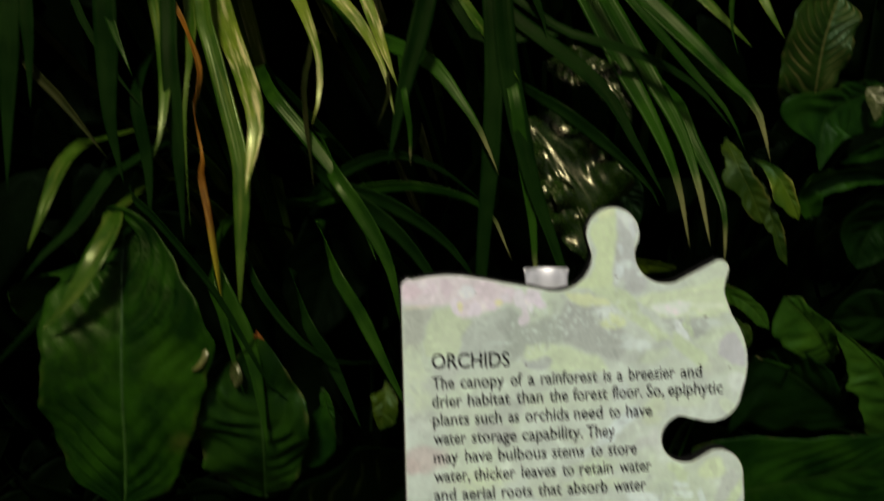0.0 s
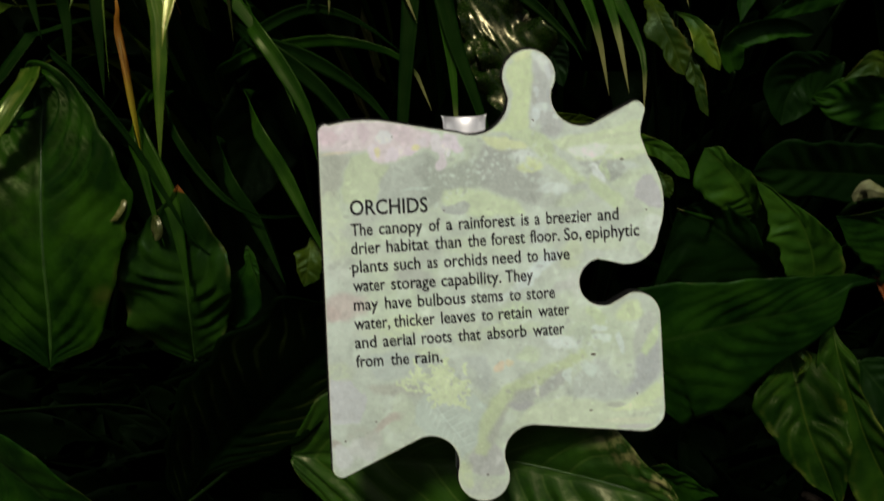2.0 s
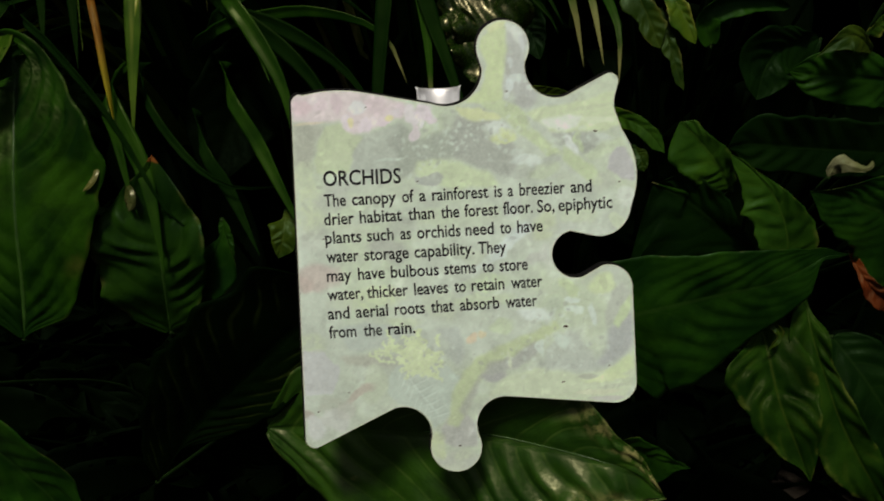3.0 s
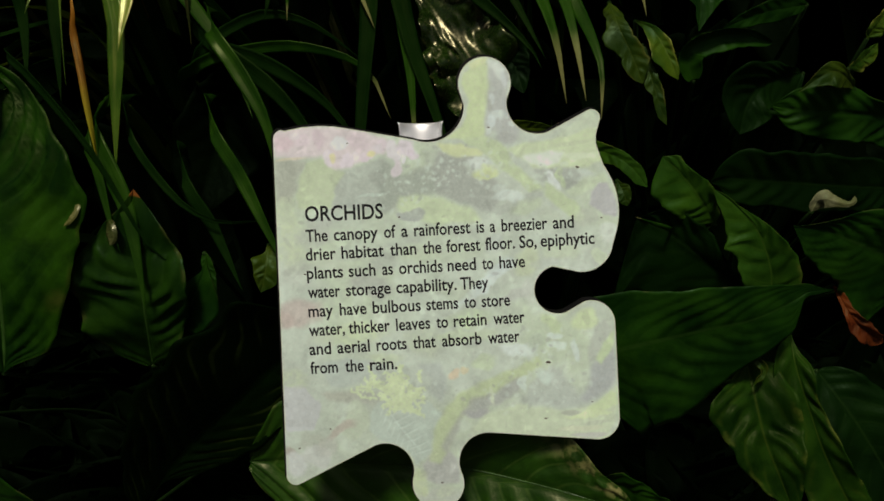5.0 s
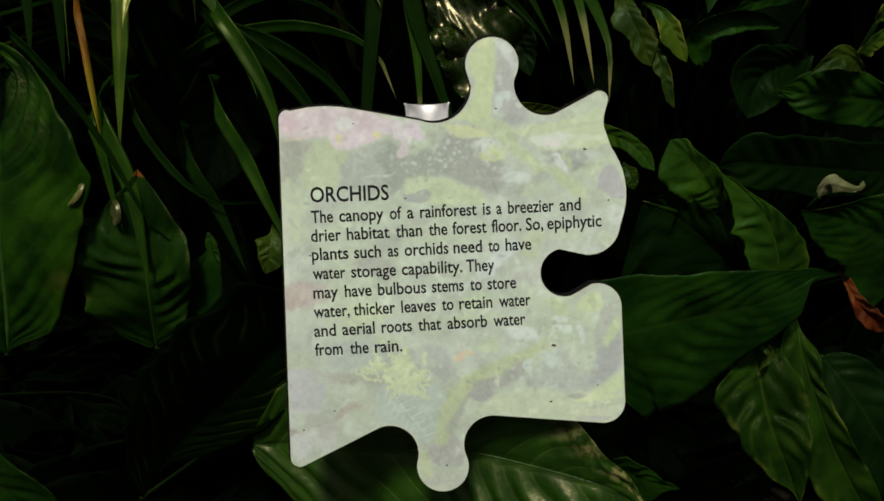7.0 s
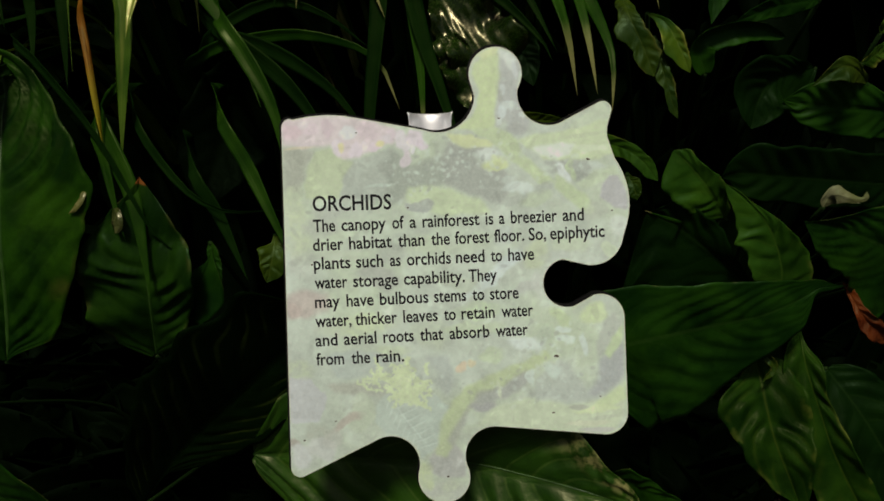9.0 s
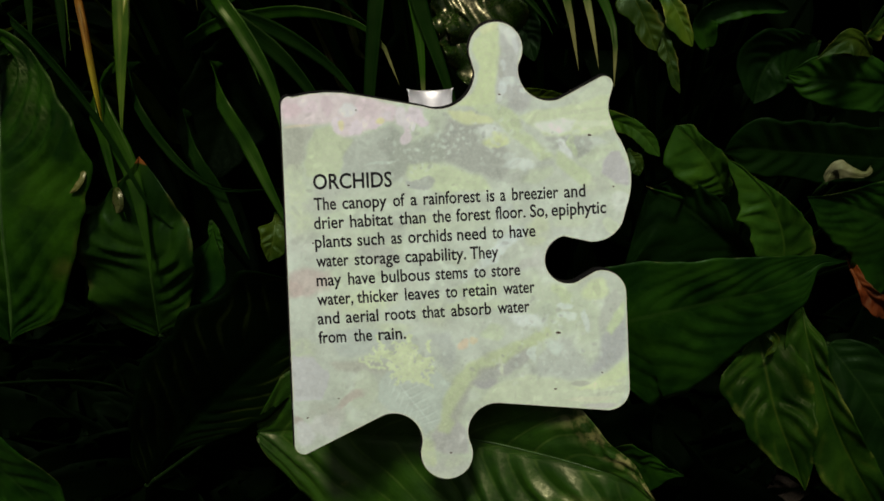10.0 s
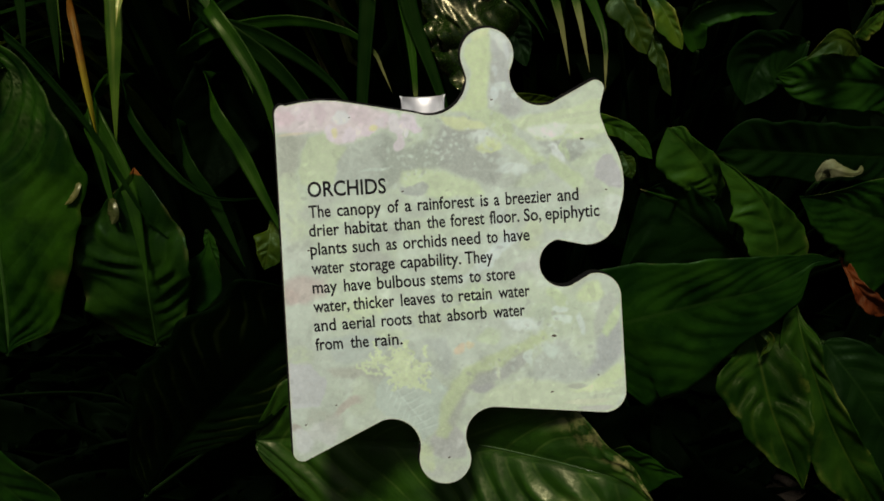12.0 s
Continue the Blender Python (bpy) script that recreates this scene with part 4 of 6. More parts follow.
    # glints of light in the hollows
    for cx, cy, sx, sy, count in ((-8, 82, 16, 9, 60), (26, 84, 22, 9, 90), (84, -104, 26, 12, 80), (112, 78, 16, 6, 30), (66, 140, 5, 18, 24), (-20, 64, 14, 8, 24), (96, -74, 18, 10, 40)):
        for k in range(count):
            x, y, r = twig.normal(cx, sx), twig.normal(cy, sy), twig.uniform(0.5, 1.9)
            blot(x, y, r * 1.5, r, twig.uniform(0, 180), (0.72, 0.77, 0.66) if k % 3 else (0.30, 0.31, 0.28), twig.uniform(0.2, 0.5), 0.9)
    # small leaves, petals and flecks all over the photograph
    for k in range(1500):
        cx, cy, size = twig.uniform(-135, 165), twig.uniform(-217, 181), 1.0 + 6.0 * twig.random() ** 2.4
        gain = 1 + twig.choice((-1, 1)) * twig.uniform(0.04, 0.15)
        paper.shade(cx, cy, size, size * twig.uniform(0.25, 0.8), twig.uniform(0, 180), gain, twig.uniform(0.3, 1.0))
    paper.col *= (1 + 0.08 * paper.small + 0.04 * paper.mid)[..., None]
    # light falling off down the sign, painted in: darker towards the lower left
    floor = np.clip((-50 - paper.Y) / 110, 0, 1) * np.clip((170 - paper.X) / 140, 0.3, 1)
    paper.col *= (1 - 0.17 * floor)[..., None]
    paper.lay(np.full_like(paper.X, 0.22), (0.60, 0.64, 0.54))
    paper.col = np.clip(paper.col * 1.20 * np.array((0.89, 1.0, 1.08)), 0.02, 0.95)
    return paper


def print_sheet(outline):
    """The printed film: a fine grid of ink inside the outline, a hair in front of the face."""
    paper = paint_print()
    X, Y = paper.X, paper.Y
    inside = np.zeros(X.shape, bool)
    poly = np.array(outline) * 1000
    for (x0, y0), (x1, y1) in zip(poly, np.roll(poly, -1, 0)):
        if y0 != y1:
            inside ^= ((y0 > Y) != (y1 > Y)) & (X < (x1 - x0) * (Y - y0) / (y1 - y0) + x0)
    h, w = X.shape
    ok = inside[:-1, :-1] & inside[1:, :-1] & inside[:-1, 1:] & inside[1:, 1:]
    i, j = np.nonzero(ok)
    a = i * w + j
    faces = np.stack([a, a + 1, a + w + 1, a + w], 1)
    used, flat = np.unique(faces.ravel(), return_inverse=True)
    verts = np.stack([X.ravel()[used] / 1000, Y.ravel()[used] / 1000, np.full(len(used), 0.00006)], 1)
    me = bpy.data.meshes.new("print")
    me.from_pydata(verts.tolist(), [], flat.reshape(-1, 4).tolist())
    ink = me.color_attributes.new("print", "FLOAT_COLOR", "POINT")
    rgba = np.ones((len(used), 4), np.float32)
    rgba[:, :3] = np.clip(paper.col, 0, 1).reshape(-1, 3)[used]
    ink.data.foreach_set("color", rgba.ravel())
    return me


def build_sign():
    sign = new("information_sign")
    sign.matrix_world = SIGN_FRAME
    tagged(sign, "jigsaw-shaped orchid sign with a faded flower photo print", "sign")
    bpy.context.view_layer.update()

    def on(name, me, mat, label="", parent=sign):
        ob = new(name, me)
        me.materials.clear()
        me.materials.append(mat)
        ob.parent = parent
        return tagged(ob, label)

    outline = puzzle_outline()
    on("backing_board", slab("backing_board", outline, -0.0006, -0.0095, -0.0016, 0.0020), CORE, "black edge of the board")
    face = on("printed_face", slab("printed_face", outline, 0.0, -0.0005, soften=0.0002), MARGIN, "pale green and pink faded photo print")
    on("photo_print", print_sheet(outline), PRINT, "faded picture of pink orchids and green leaves", face)
    lettering("heading", (("ORCHIDS", -109.0, 68.0),), 43.5, 13.6, 0.7, None).parent = face

    def line(words, y, turn):
        lettering("text_line", words, y, 11.2, turn, None).parent = face

    line((("The", -108.9, 19.1), ("canopy", -84.5, 38.5), ("of", -40.6, 10.2), ("a", -25.6, 5.8), ("rainforest", -14.4, 49.0), ("is", 39.9, 6.8), ("a", 51.5, 4.8), ("breezier", 61.7, 39.6), ("and", 106.1, 18.3)), 25.5, 1.59)
    line((("drier", -109.6, 26.4), ("habitat", -78.3, 37.1), ("than", -35.8, 22.9), ("the", -7.1, 16.1), ("forest", 13.4, 29.6), ("floor.", 47.3, 25.7), ("So,", 76.9, 15.0), ("epiphytic", 95.3, 46.8)), 9.2, 1.89)
    line((("plants", -109.4, 31.9), ("such", -72.6, 23.5), ("as", -43.2, 9.3), ("orchids", -28.5, 38.1), ("need", 13.9, 24.8), ("to", 44.1, 9.7), ("have", 59.1, 22.3)), -7.0, 1.72)
    line((("water", -109.1, 28.5), ("storage", -75.6, 39.2), ("capability.", -31.5, 52.8), ("They", 24.7, 24.4)), -23.7, 1.72)
    line((("may", -109.3, 21.7), ("have", -81.7, 23.6), ("bulbous", -52.7, 42.2), ("stems", -5.6, 27.9), ("to", 27.7, 10.3), ("store", 42.9, 24.9)), -40.5, 1.89)
    line((("water,", -109.5, 31.6), ("thicker", -74.5, 36.5), ("leaves", -32.6, 30.0), ("to", 2.8, 10.3), ("retain", 18.0, 28.9), ("water", 52.8, 27.4)), -57.4, 2.23)
    line((("and", -109.8, 19.3), ("aerial", -85.0, 28.7), ("roots", -50.4, 26.6), ("that", -18.3, 20.2), ("absorb", 7.3, 34.9), ("water", 47.6, 27.9)), -74.3, 2.29)
    line((("from", -109.5, 24.3), ("the", -78.7, 16.4), ("rain.", -56.9, 24.2)), -91.1, 1.99)
    rng = random.Random(5)
    for x, y, r in ((100, -86, 1.5), (97, -136, 1.1), (-27, 45, 0.9), (128, 84, 1.2), (-111, -3, 0.9), (-94, -141, 0.8), (4, -192, 1.0),
                    (-70, 110, 0.7), (52, 120, 0.8), (112, 122, 0.6), (148, 40, 0.9), (-122, -158, 0.9), (138, -122, 0.7)):
        bm = bmesh.new()
        ring = []
        for k in range(9):
            a = k * 0.698
            q = r / 1000 * rng.uniform(0.6, 1.15)
            ring.append(bm.verts.new((x / 1000 + 1.5 * q * math.cos(a), y / 1000 + q * 0.8 * math.sin(a), 0.0001)))
        tip = bm.verts.new((x / 1000, y / 1000, 0.0004))
        for k in range(9):
            bm.faces.new((ring[k], ring[(k + 1) % 9], tip))
        me = bpy.data.meshes.new("dirt_speck")
        bm.to_mesh(me)
        ob = on("dirt_speck", me, SPECK, parent=face)
    return sign


build_sign()


# ---- the stake behind the sign ----
def build_stake():
    """A half-round aluminium channel, open to the sign, that lies along its back and bends down into the soil."""
    centre = [spot(-0.0068, v, n) for v, n in ((0.1278, 0.0125), (0.1255, 0.0125), (0.119, 0.0125), (0.10, 0.0125), (0.06, 0.0125), (-0.06, 0.0125), (-0.14, 0.014))]
    foot = centre[-1]
    centre += [Vector((foot.x, foot.y + 0.012, foot.z - 0.05)), Vector((foot.x, foot.y + 0.016, foot.z - 0.15)), Vector((foot.x, foot.y + 0.016, -0.08))]
    flare = [0.0016, 0.0006] + [0.0] * 8
    stake = thing("sign_stake", Vector((foot.x, foot.y + 0.016, 0.0)), "shiny half-round aluminium stake standing behind the sign", "stake")
    bm = bmesh.new()
    rings = []
    n = 26
    line = np.array([tuple(c) for c in centre])
    axis = unit(np.gradient(line, axis=0))
    for c, d, extra in zip(centre, axis, flare):
        back = Vector(np.cross(np.array((1.0, 0, 0)), d)).normalized()
        back = back if back.y > 0 else -back
        for rad in (0.0186, 0.0170):
            rings.append([bm.verts.new(c + ACROSS * (rad + extra) * math.cos(a) + back * (rad + extra) * math.sin(a) * 0.85) for a in np.linspace(0.0, math.pi, n)])
    for k in range(0, len(rings) - 2, 2):
        for o in (0, 1):
            a, b = rings[k + o], rings[k + 2 + o]
            for i in range(n - 1):
                bm.faces.new((a[i], a[i + 1], b[i + 1], b[i]))
        for i in (0, n - 1):
            bm.faces.new((rings[k][i], rings[k + 1][i], rings[k + 3][i], rings[k + 2][i]))
    for k in (0, len(rings) - 2):
        for i in range(n - 1):
            bm.faces.new((rings[k][i], rings[k][i + 1], rings[k + 1][i + 1], rings[k + 1][i]))
    bmesh.ops.recalc_face_normals(bm, faces=bm.faces)
    for f in bm.faces:
        f.smooth = True
    me = bpy.data.meshes.new("channel")
    bm.to_mesh(me)
    part("channel", me, METAL, stake)
    # the bolts that hold the board, through the channel's back
    for v in (0.06, -0.06):
        at = spot(-0.0065, v, 0.0078)
        bm = bmesh.new()
        bmesh.ops.create_cone(bm, cap_ends=True, segments=10, radius1=0.004, radius2=0.004, depth=0.036,
                              matrix=Matrix.Translation(at + BEHIND * 0.018) @ BEHIND.to_track_quat("Z", "Y").to_matrix().to_4x4())
        me = bpy.data.meshes.new("bolt")
        bm.to_mesh(me)
        part("bolt", me, STEEL, stake)


build_stake()


# ---- plants ----
def crown(x, y, label, category="plant", name="broadleaf_plant"):
    return thing(name, Vector((x, y, 0.0)), label, category)


# the plant with the large upright leaf
lily = crown(-0.42, 0.22, "deep green broadleaf plant with large quilted leaves")
leaf(lily, [(-0.403, -0.091, 0.034), (-0.394, -0.032, 0.022), (-0.391, 0.008, 0.015), (-0.390, 0.047, 0.012), (-0.391, 0.089, 0.016), (-0.398, 0.153, 0.040), (-0.412, 0.195, 0.085)], 0.221, UPRIGHT_LEAF, "large upright deep green leaf with quilted veins", midrib=0.004, sides=((15, 39, 52, 62, 68, 67, 67, 69, 64, 61, 179, 200, 0), (5, 40, 53, 63, 72, 81, 87, 84, 68, 56, 42, 15, 0)), fold=0.1, cup=0.05, veins=12, relief=0.011, wave=0.004, tilt=-0.85, rows=170, cols=28)
stem_to(lily, (-0.403, -0.091, 0.034))
# highlight along the big leaf's fold, added as a pale strip
leaf(lily, [(-0.311, 0.073, 0.010), (-0.308, 0.062, 0.002), (-0.312, 0.052, -0.001), (-0.322, 0.045, 0.002)], 0.005, GLINT_AND_DRY_TIP, "added pale strip for the highlight on the curled leaf edge", sides=((2, 2, 2, 2, 2, 2, 2, 0), (2, 3, 3, 3, 3, 3, 2, 0)), fold=-0.3, veins=3, relief=0.0002, wave=0.0005, tilt=0.0, rows=40)
leaf(lily, [(-0.516, -0.134, 0.030), (-0.436, -0.169, 0.000), (-0.393, -0.207, 0.000), (-0.355, -0.275, 0.020)], 0.113, DEEP_LEAF, p=0.5, r=0.6, relief=0.0026, tilt=-0.7)
stem_to(lily, (-0.516, -0.134, 0.030))

# the plant beside the sign
lily = crown(-0.24, 0.24, "green peace lily plant growing close beside the sign")
leaf(lily, [(-0.282, -0.097, 0.080), (-0.273, -0.048, 0.050), (-0.271, -0.009, 0.036), (-0.273, 0.017, 0.032), (-0.273, 0.048, 0.028), (-0.268, 0.076, 0.024)], 0.105, TIPPED_LEAF, "upright green leaf with a brown dry tip", midrib=0.0022, sides=((19, 32, 44, 53, 57, 57, 56, 46, 29, 10, 0), (7, 21, 29, 37, 43, 48, 48, 41, 32, 20, 0)), fold=0.24, veins=9, relief=0.0042, wave=0.006, tilt=-0.75, rows=130, cols=24)
stem_to(lily, (-0.282, -0.097, 0.080))
leaf(lily, [(-0.276, -0.098, 0.085), (-0.248, -0.058, 0.062), (-0.226, -0.025, 0.052), (-0.213, 0.009, 0.048)], 0.041, DEEP_LEAF, "folded green leaf with a curled pointed tip", sides=((2, 7, 9, 10, 12, 14, 15, 16, 12, 2, 0), (3, 7, 10, 12, 15, 20, 22, 25, 17, 8, 0)), fold=0.45, veins=5, relief=0.003, wave=0.004, tilt=-0.8, rows=100)
stem_to(lily, (-0.276, -0.098, 0.085))
leaf(lily, [(-0.328, -0.273, 0.135), (-0.268, -0.200, 0.105), (-0.213, -0.148, 0.085), (-0.153, -0.097, 0.066), (-0.100, -0.053, 0.055)], 0.138, VEINED_LEAF, "broad leaf with pale curved veins, toned near black for shade", sides=((2, 26, 41, 54, 68, 83, 89, 90, 94, 80, 81, 0), (2, 2, 2, 19, 36, 43, 49, 47, 39, 30, 19, 0)), fold=0.3, veins=12, relief=0.004, wave=0.004, tilt=-0.55, rows=150, cols=26, sweep=0.55)
stem_to(lily, (-0.328, -0.273, 0.135))
leaf(lily, [(-0.291, 0.049, 0.020), (-0.284, 0.040, 0.014), (-0.285, 0.031, 0.016), (-0.290, 0.026, 0.020)], 0.024, GLINT_AND_DRY_TIP, "papery dry brown leaf tip", sides=((2, 4, 3, 3, 3, 2, 0), (5, 20, 13, 7, 7, 7, 0)), fold=-0.4, veins=3, relief=0.0002, wave=0.0005, tilt=-0.3, rows=30)
# wears the undergrowth colour, so its shade is painted in
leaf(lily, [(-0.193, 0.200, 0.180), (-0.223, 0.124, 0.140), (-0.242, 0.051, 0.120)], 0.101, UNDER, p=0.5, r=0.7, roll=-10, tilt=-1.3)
stem_to(lily, (-0.193, 0.200, 0.180))
leaf(lily, [(-0.155, 0.021, 0.055), (-0.156, 0.000, 0.045), (-0.162, -0.023, 0.045)], 0.025, FRESH_LEAF, sides=((2, 9, 11, 12, 13, 10, 0), (2, 3, 14, 12, 10, 6, 0)), fold=0.2, veins=5, relief=0.0012)
stem_to(lily, (-0.155, 0.021, 0.055))
leaf(lily, [(-0.215, 0.015, 0.050), (-0.210, -0.007, 0.050), (-0.207, -0.028, 0.050)], 0.012, DEEP_LEAF, veins=5, relief=0.0006)
stem_to(lily, (-0.215, 0.015, 0.050))

# the plant in front of the stake
lily = crown(-0.05, 0.16, "glossy ribbed broadleaf plant spreading under the sign")
leaf(lily, [(-0.195, -0.205, 0.105), (-0.112, -0.205, 0.090), (-0.032, -0.203, 0.070), (0.025, -0.201, 0.052), (0.080, -0.208, 0.034), (0.129, -0.216, 0.018), (0.162, -0.228, 0.016), (0.194, -0.256, 0.026)], 0.163, RIBBED_LEAF, "large glossy ribbed leaf below the sign", midrib=0.0022, rib_from=0.4, sides=((42, 67, 76, 69, 63, 63, 63, 62, 63, 62, 55, 29, 11, 0), (53, 63, 79, 88, 94, 99, 100, 98, 93, 85, 72, 62, 49, 0)), fold=0.16, veins=12, relief=0.0065, wave=0.009, waves=5.0, tilt=-0.25, twist=12, rows=180, cols=30, sweep=0.5, lee=0.35, crumple=0.0026)
stem_to(lily, (-0.195, -0.205, 0.105))
leaf(lily, [(0.157, -0.217, 0.065), (0.189, -0.227, 0.052), (0.225, -0.238, 0.050)], 0.045, DEEP_LEAF, sides=((2, 17, 23, 21, 14, 9, 5, 0), (2, 10, 18, 24, 29, 26, 7, 0)), veins=6, relief=0.0016)
stem_to(lily, (0.157, -0.217, 0.065))

# the plant at the sign's socket side
lily = crown(0.30, 0.20, "dark broadleaf plant with pointed hanging leaves")
leaf(lily, [(0.132, -0.097, 0.058), (0.166, -0.084, 0.042), (0.193, -0.077, 0.034), (0.250, -0.065, 0.024), (0.288, -0.056, 0.018), (0.318, -0.042, 0.015), (0.335, -0.032, 0.015), (0.358, -0.031, 0.018)], 0.159, DEEP_LEAF, "broad dark green pointed leaf with a drawn-out tip", sides=((13, 49, 56, 55, 54, 50, 48, 46, 44, 40, 37, 32, 25, 15, 4, 0), (105, 105, 103, 100, 97, 93, 86, 73, 62, 51, 41, 33, 26, 5, 4, 0)), fold=0.0, veins=10, relief=0.0024, wave=0.0015, ragged=0.01, tilt=-0.34, rows=160, cols=28, sweep=0.5)
stem_to(lily, (0.132, -0.097, 0.058))
leaf(lily, [(0.299, -0.099, 0.072), (0.302, -0.136, 0.054), (0.309, -0.177, 0.046), (0.322, -0.214, 0.042), (0.336, -0.251, 0.042)], 0.082, MOTTLED_LEAF, sides=((7, 24, 30, 34, 36, 34, 32, 25, 18, 9, 0), (2, 12, 30, 48, 40, 32, 28, 23, 16, 4, 0)), fold=0.38, veins=6, relief=0.0044, wave=0.006, tilt=-0.9, rows=110, cols=22, sweep=0.5)
stem_to(lily, (0.299, -0.099, 0.072))
leaf(lily, [(0.343, -0.075, 0.075), (0.343, -0.111, 0.058), (0.354, -0.153, 0.052), (0.368, -0.196, 0.050), (0.391, -0.241, 0.052), (0.420, -0.286, 0.058)], 0.05, MOTTLED_LEAF, "hanging green leaf yellowing along its veins", sides=((2, 6, 13, 10, 13, 17, 19, 20, 19, 16, 0), (2, 19, 24, 24, 23, 26, 29, 30, 24, 17, 0)), fold=0.4, veins=7, relief=0.0044, wave=0.006, tilt=-0.9, rows=120, cols=22, sweep=0.5)
stem_to(lily, (0.343, -0.075, 0.075))
leaf(lily, [(0.373, -0.119, 0.080), (0.413, -0.179, 0.070), (0.477, -0.286, 0.080)], 0.081, SHADE_TONE_LEAF, roll=20)
stem_to(lily, (0.373, -0.119, 0.080))
leaf(lily, [(0.400, -0.038, 0.105), (0.407, -0.058, 0.095), (0.420, -0.078, 0.092), (0.448, -0.097, 0.100)], 0.02, RED_LEAF, "shrivelled orange-red dying leaf", sides=((2, 5, 6, 6, 9, 10, 9, 7, 0), (2, 2, 3, 5, 8, 10, 10, 10, 0)), fold=0.5, veins=6, relief=0.003, wave=0.003, ragged=0.05)
stem_to(lily, (0.400, -0.038, 0.105))
leaf(lily, [(0.293, -0.091, 0.045), (0.304, -0.106, 0.040), (0.293, -0.123, 0.040)], 0.008, FRESH_LEAF, veins=4, relief=0.0003, wave=0.001, fold=0.6)

# the flowering plant behind it
lily = crown(0.48, 0.36, "peace lily plant with one white flower spathe")
leaf(lily, [(0.483, -0.023, 0.100), (0.427, -0.002, 0.080), (0.387, 0.014, 0.066), (0.360, 0.022, 0.058), (0.338, 0.025, 0.055)], 0.111, DEEP_LEAF, sides=((77, 78, 69, 61, 53, 42, 39, 36, 30, 21, 0), (14, 27, 42, 47, 46, 46, 37, 26, 14, 4, 0)), veins=9, relief=0.003, tilt=-0.5, rows=110, cols=22, sweep=0.5)
stem_to(lily, (0.483, -0.023, 0.100))
leaf(lily, [(0.474, 0.056, 0.100), (0.394, 0.061, 0.080), (0.325, 0.066, 0.070), (0.282, 0.071, 0.068), (0.265, 0.068, 0.068)], 0.059, SHADE_TONE_LEAF, "long green leaf held level, toned dark for shade", sides=((26, 26, 26, 26, 26, 26, 25, 24, 24, 20, 0), (9, 28, 30, 31, 32, 33, 34, 35, 33, 30, 0)), veins=11, relief=0.0016, tilt=-0.45, rows=110)
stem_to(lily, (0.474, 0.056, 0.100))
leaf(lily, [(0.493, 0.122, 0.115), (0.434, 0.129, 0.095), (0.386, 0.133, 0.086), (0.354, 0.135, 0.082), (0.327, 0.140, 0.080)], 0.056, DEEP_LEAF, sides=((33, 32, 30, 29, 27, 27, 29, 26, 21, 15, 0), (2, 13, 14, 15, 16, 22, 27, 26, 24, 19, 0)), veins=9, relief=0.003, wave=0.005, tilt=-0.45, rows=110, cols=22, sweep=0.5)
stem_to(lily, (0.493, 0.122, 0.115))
leaf(lily, [(0.371, 0.174, 0.110), (0.330, 0.165, 0.092), (0.308, 0.144, 0.086), (0.301, 0.114, 0.090)], 0.068, SHADE_TONE_LEAF, "drooping leaf toned dark for shade, with a faint sheen", sides=((10, 28, 32, 34, 34, 32, 31, 28, 26, 17, 0), (4, 7, 11, 14, 20, 26, 37, 36, 23, 15, 0)), fold=0.3, veins=7, relief=0.0026, wave=0.005, tilt=-0.5, rows=90, sweep=0.5)
stem_to(lily, (0.371, 0.174, 0.110))
leaf(lily, [(0.406, 0.154, 0.080), (0.386, 0.164, 0.060), (0.369, 0.166, 0.055), (0.344, 0.149, 0.060)], 0.024, FRESH_LEAF, sides=((2, 5, 10, 14, 15, 10, 3, 0), (2, 4, 4, 6, 9, 6, 3, 0)), tilt=-0.1, fold=0.3, veins=5, relief=0.001)
stem_to(lily, (0.406, 0.154, 0.080))
leaf(lily, [(0.411, 0.176, 0.100), (0.423, 0.185, 0.095), (0.438, 0.199, 0.098)], 0.017, YELLOW_LEAF, sides=((2, 3, 5, 7, 5, 3, 0), (2, 11, 10, 10, 11, 7, 0)), veins=5, relief=0.0008)
stem_to(lily, (0.411, 0.176, 0.100))
leaf(lily, [(0.431, 0.205, 0.105), (0.438, 0.218, 0.098), (0.451, 0.231, 0.098)], 0.018, YELLOW_LEAF, sides=((2, 6, 7, 7, 7, 7, 0), (2, 10, 11, 11, 11, 8, 0)), veins=5, relief=0.0008)
stem_to(lily, (0.431, 0.205, 0.105))
leaf(lily, [(0.326, -0.053, 0.075), (0.318, -0.013, 0.058), (0.302, 0.023, 0.050), (0.281, 0.047, 0.048), (0.262, 0.062, 0.050)], 0.055, PALE_LEAF, "paler dull green leaf with a nibbled edge", sides=((2, 23, 28, 30, 28, 28, 32, 25, 16, 11, 0), (14, 24, 26, 25, 22, 16, 11, 5, 2, 2, 0)), fold=0.22, veins=7, relief=0.0022, ragged=0.03, tilt=-0.6, rows=120, cols=22)
stem_to(lily, (0.326, -0.053, 0.075))
leaf(lily, [(0.304, -0.038, 0.092), (0.259, -0.004, 0.080), (0.224, 0.023, 0.074), (0.196, 0.036, 0.072)], 0.102, SHADE_TONE_LEAF, sides=((2, 14, 31, 39, 47, 57, 66, 72, 75, 77, 0), (2, 6, 10, 13, 19, 26, 27, 27, 27, 17, 0)), fold=0.25, veins=5, relief=0.0026, tilt=-0.6, rows=90, sweep=0.5)
stem_to(lily, (0.304, -0.038, 0.092))
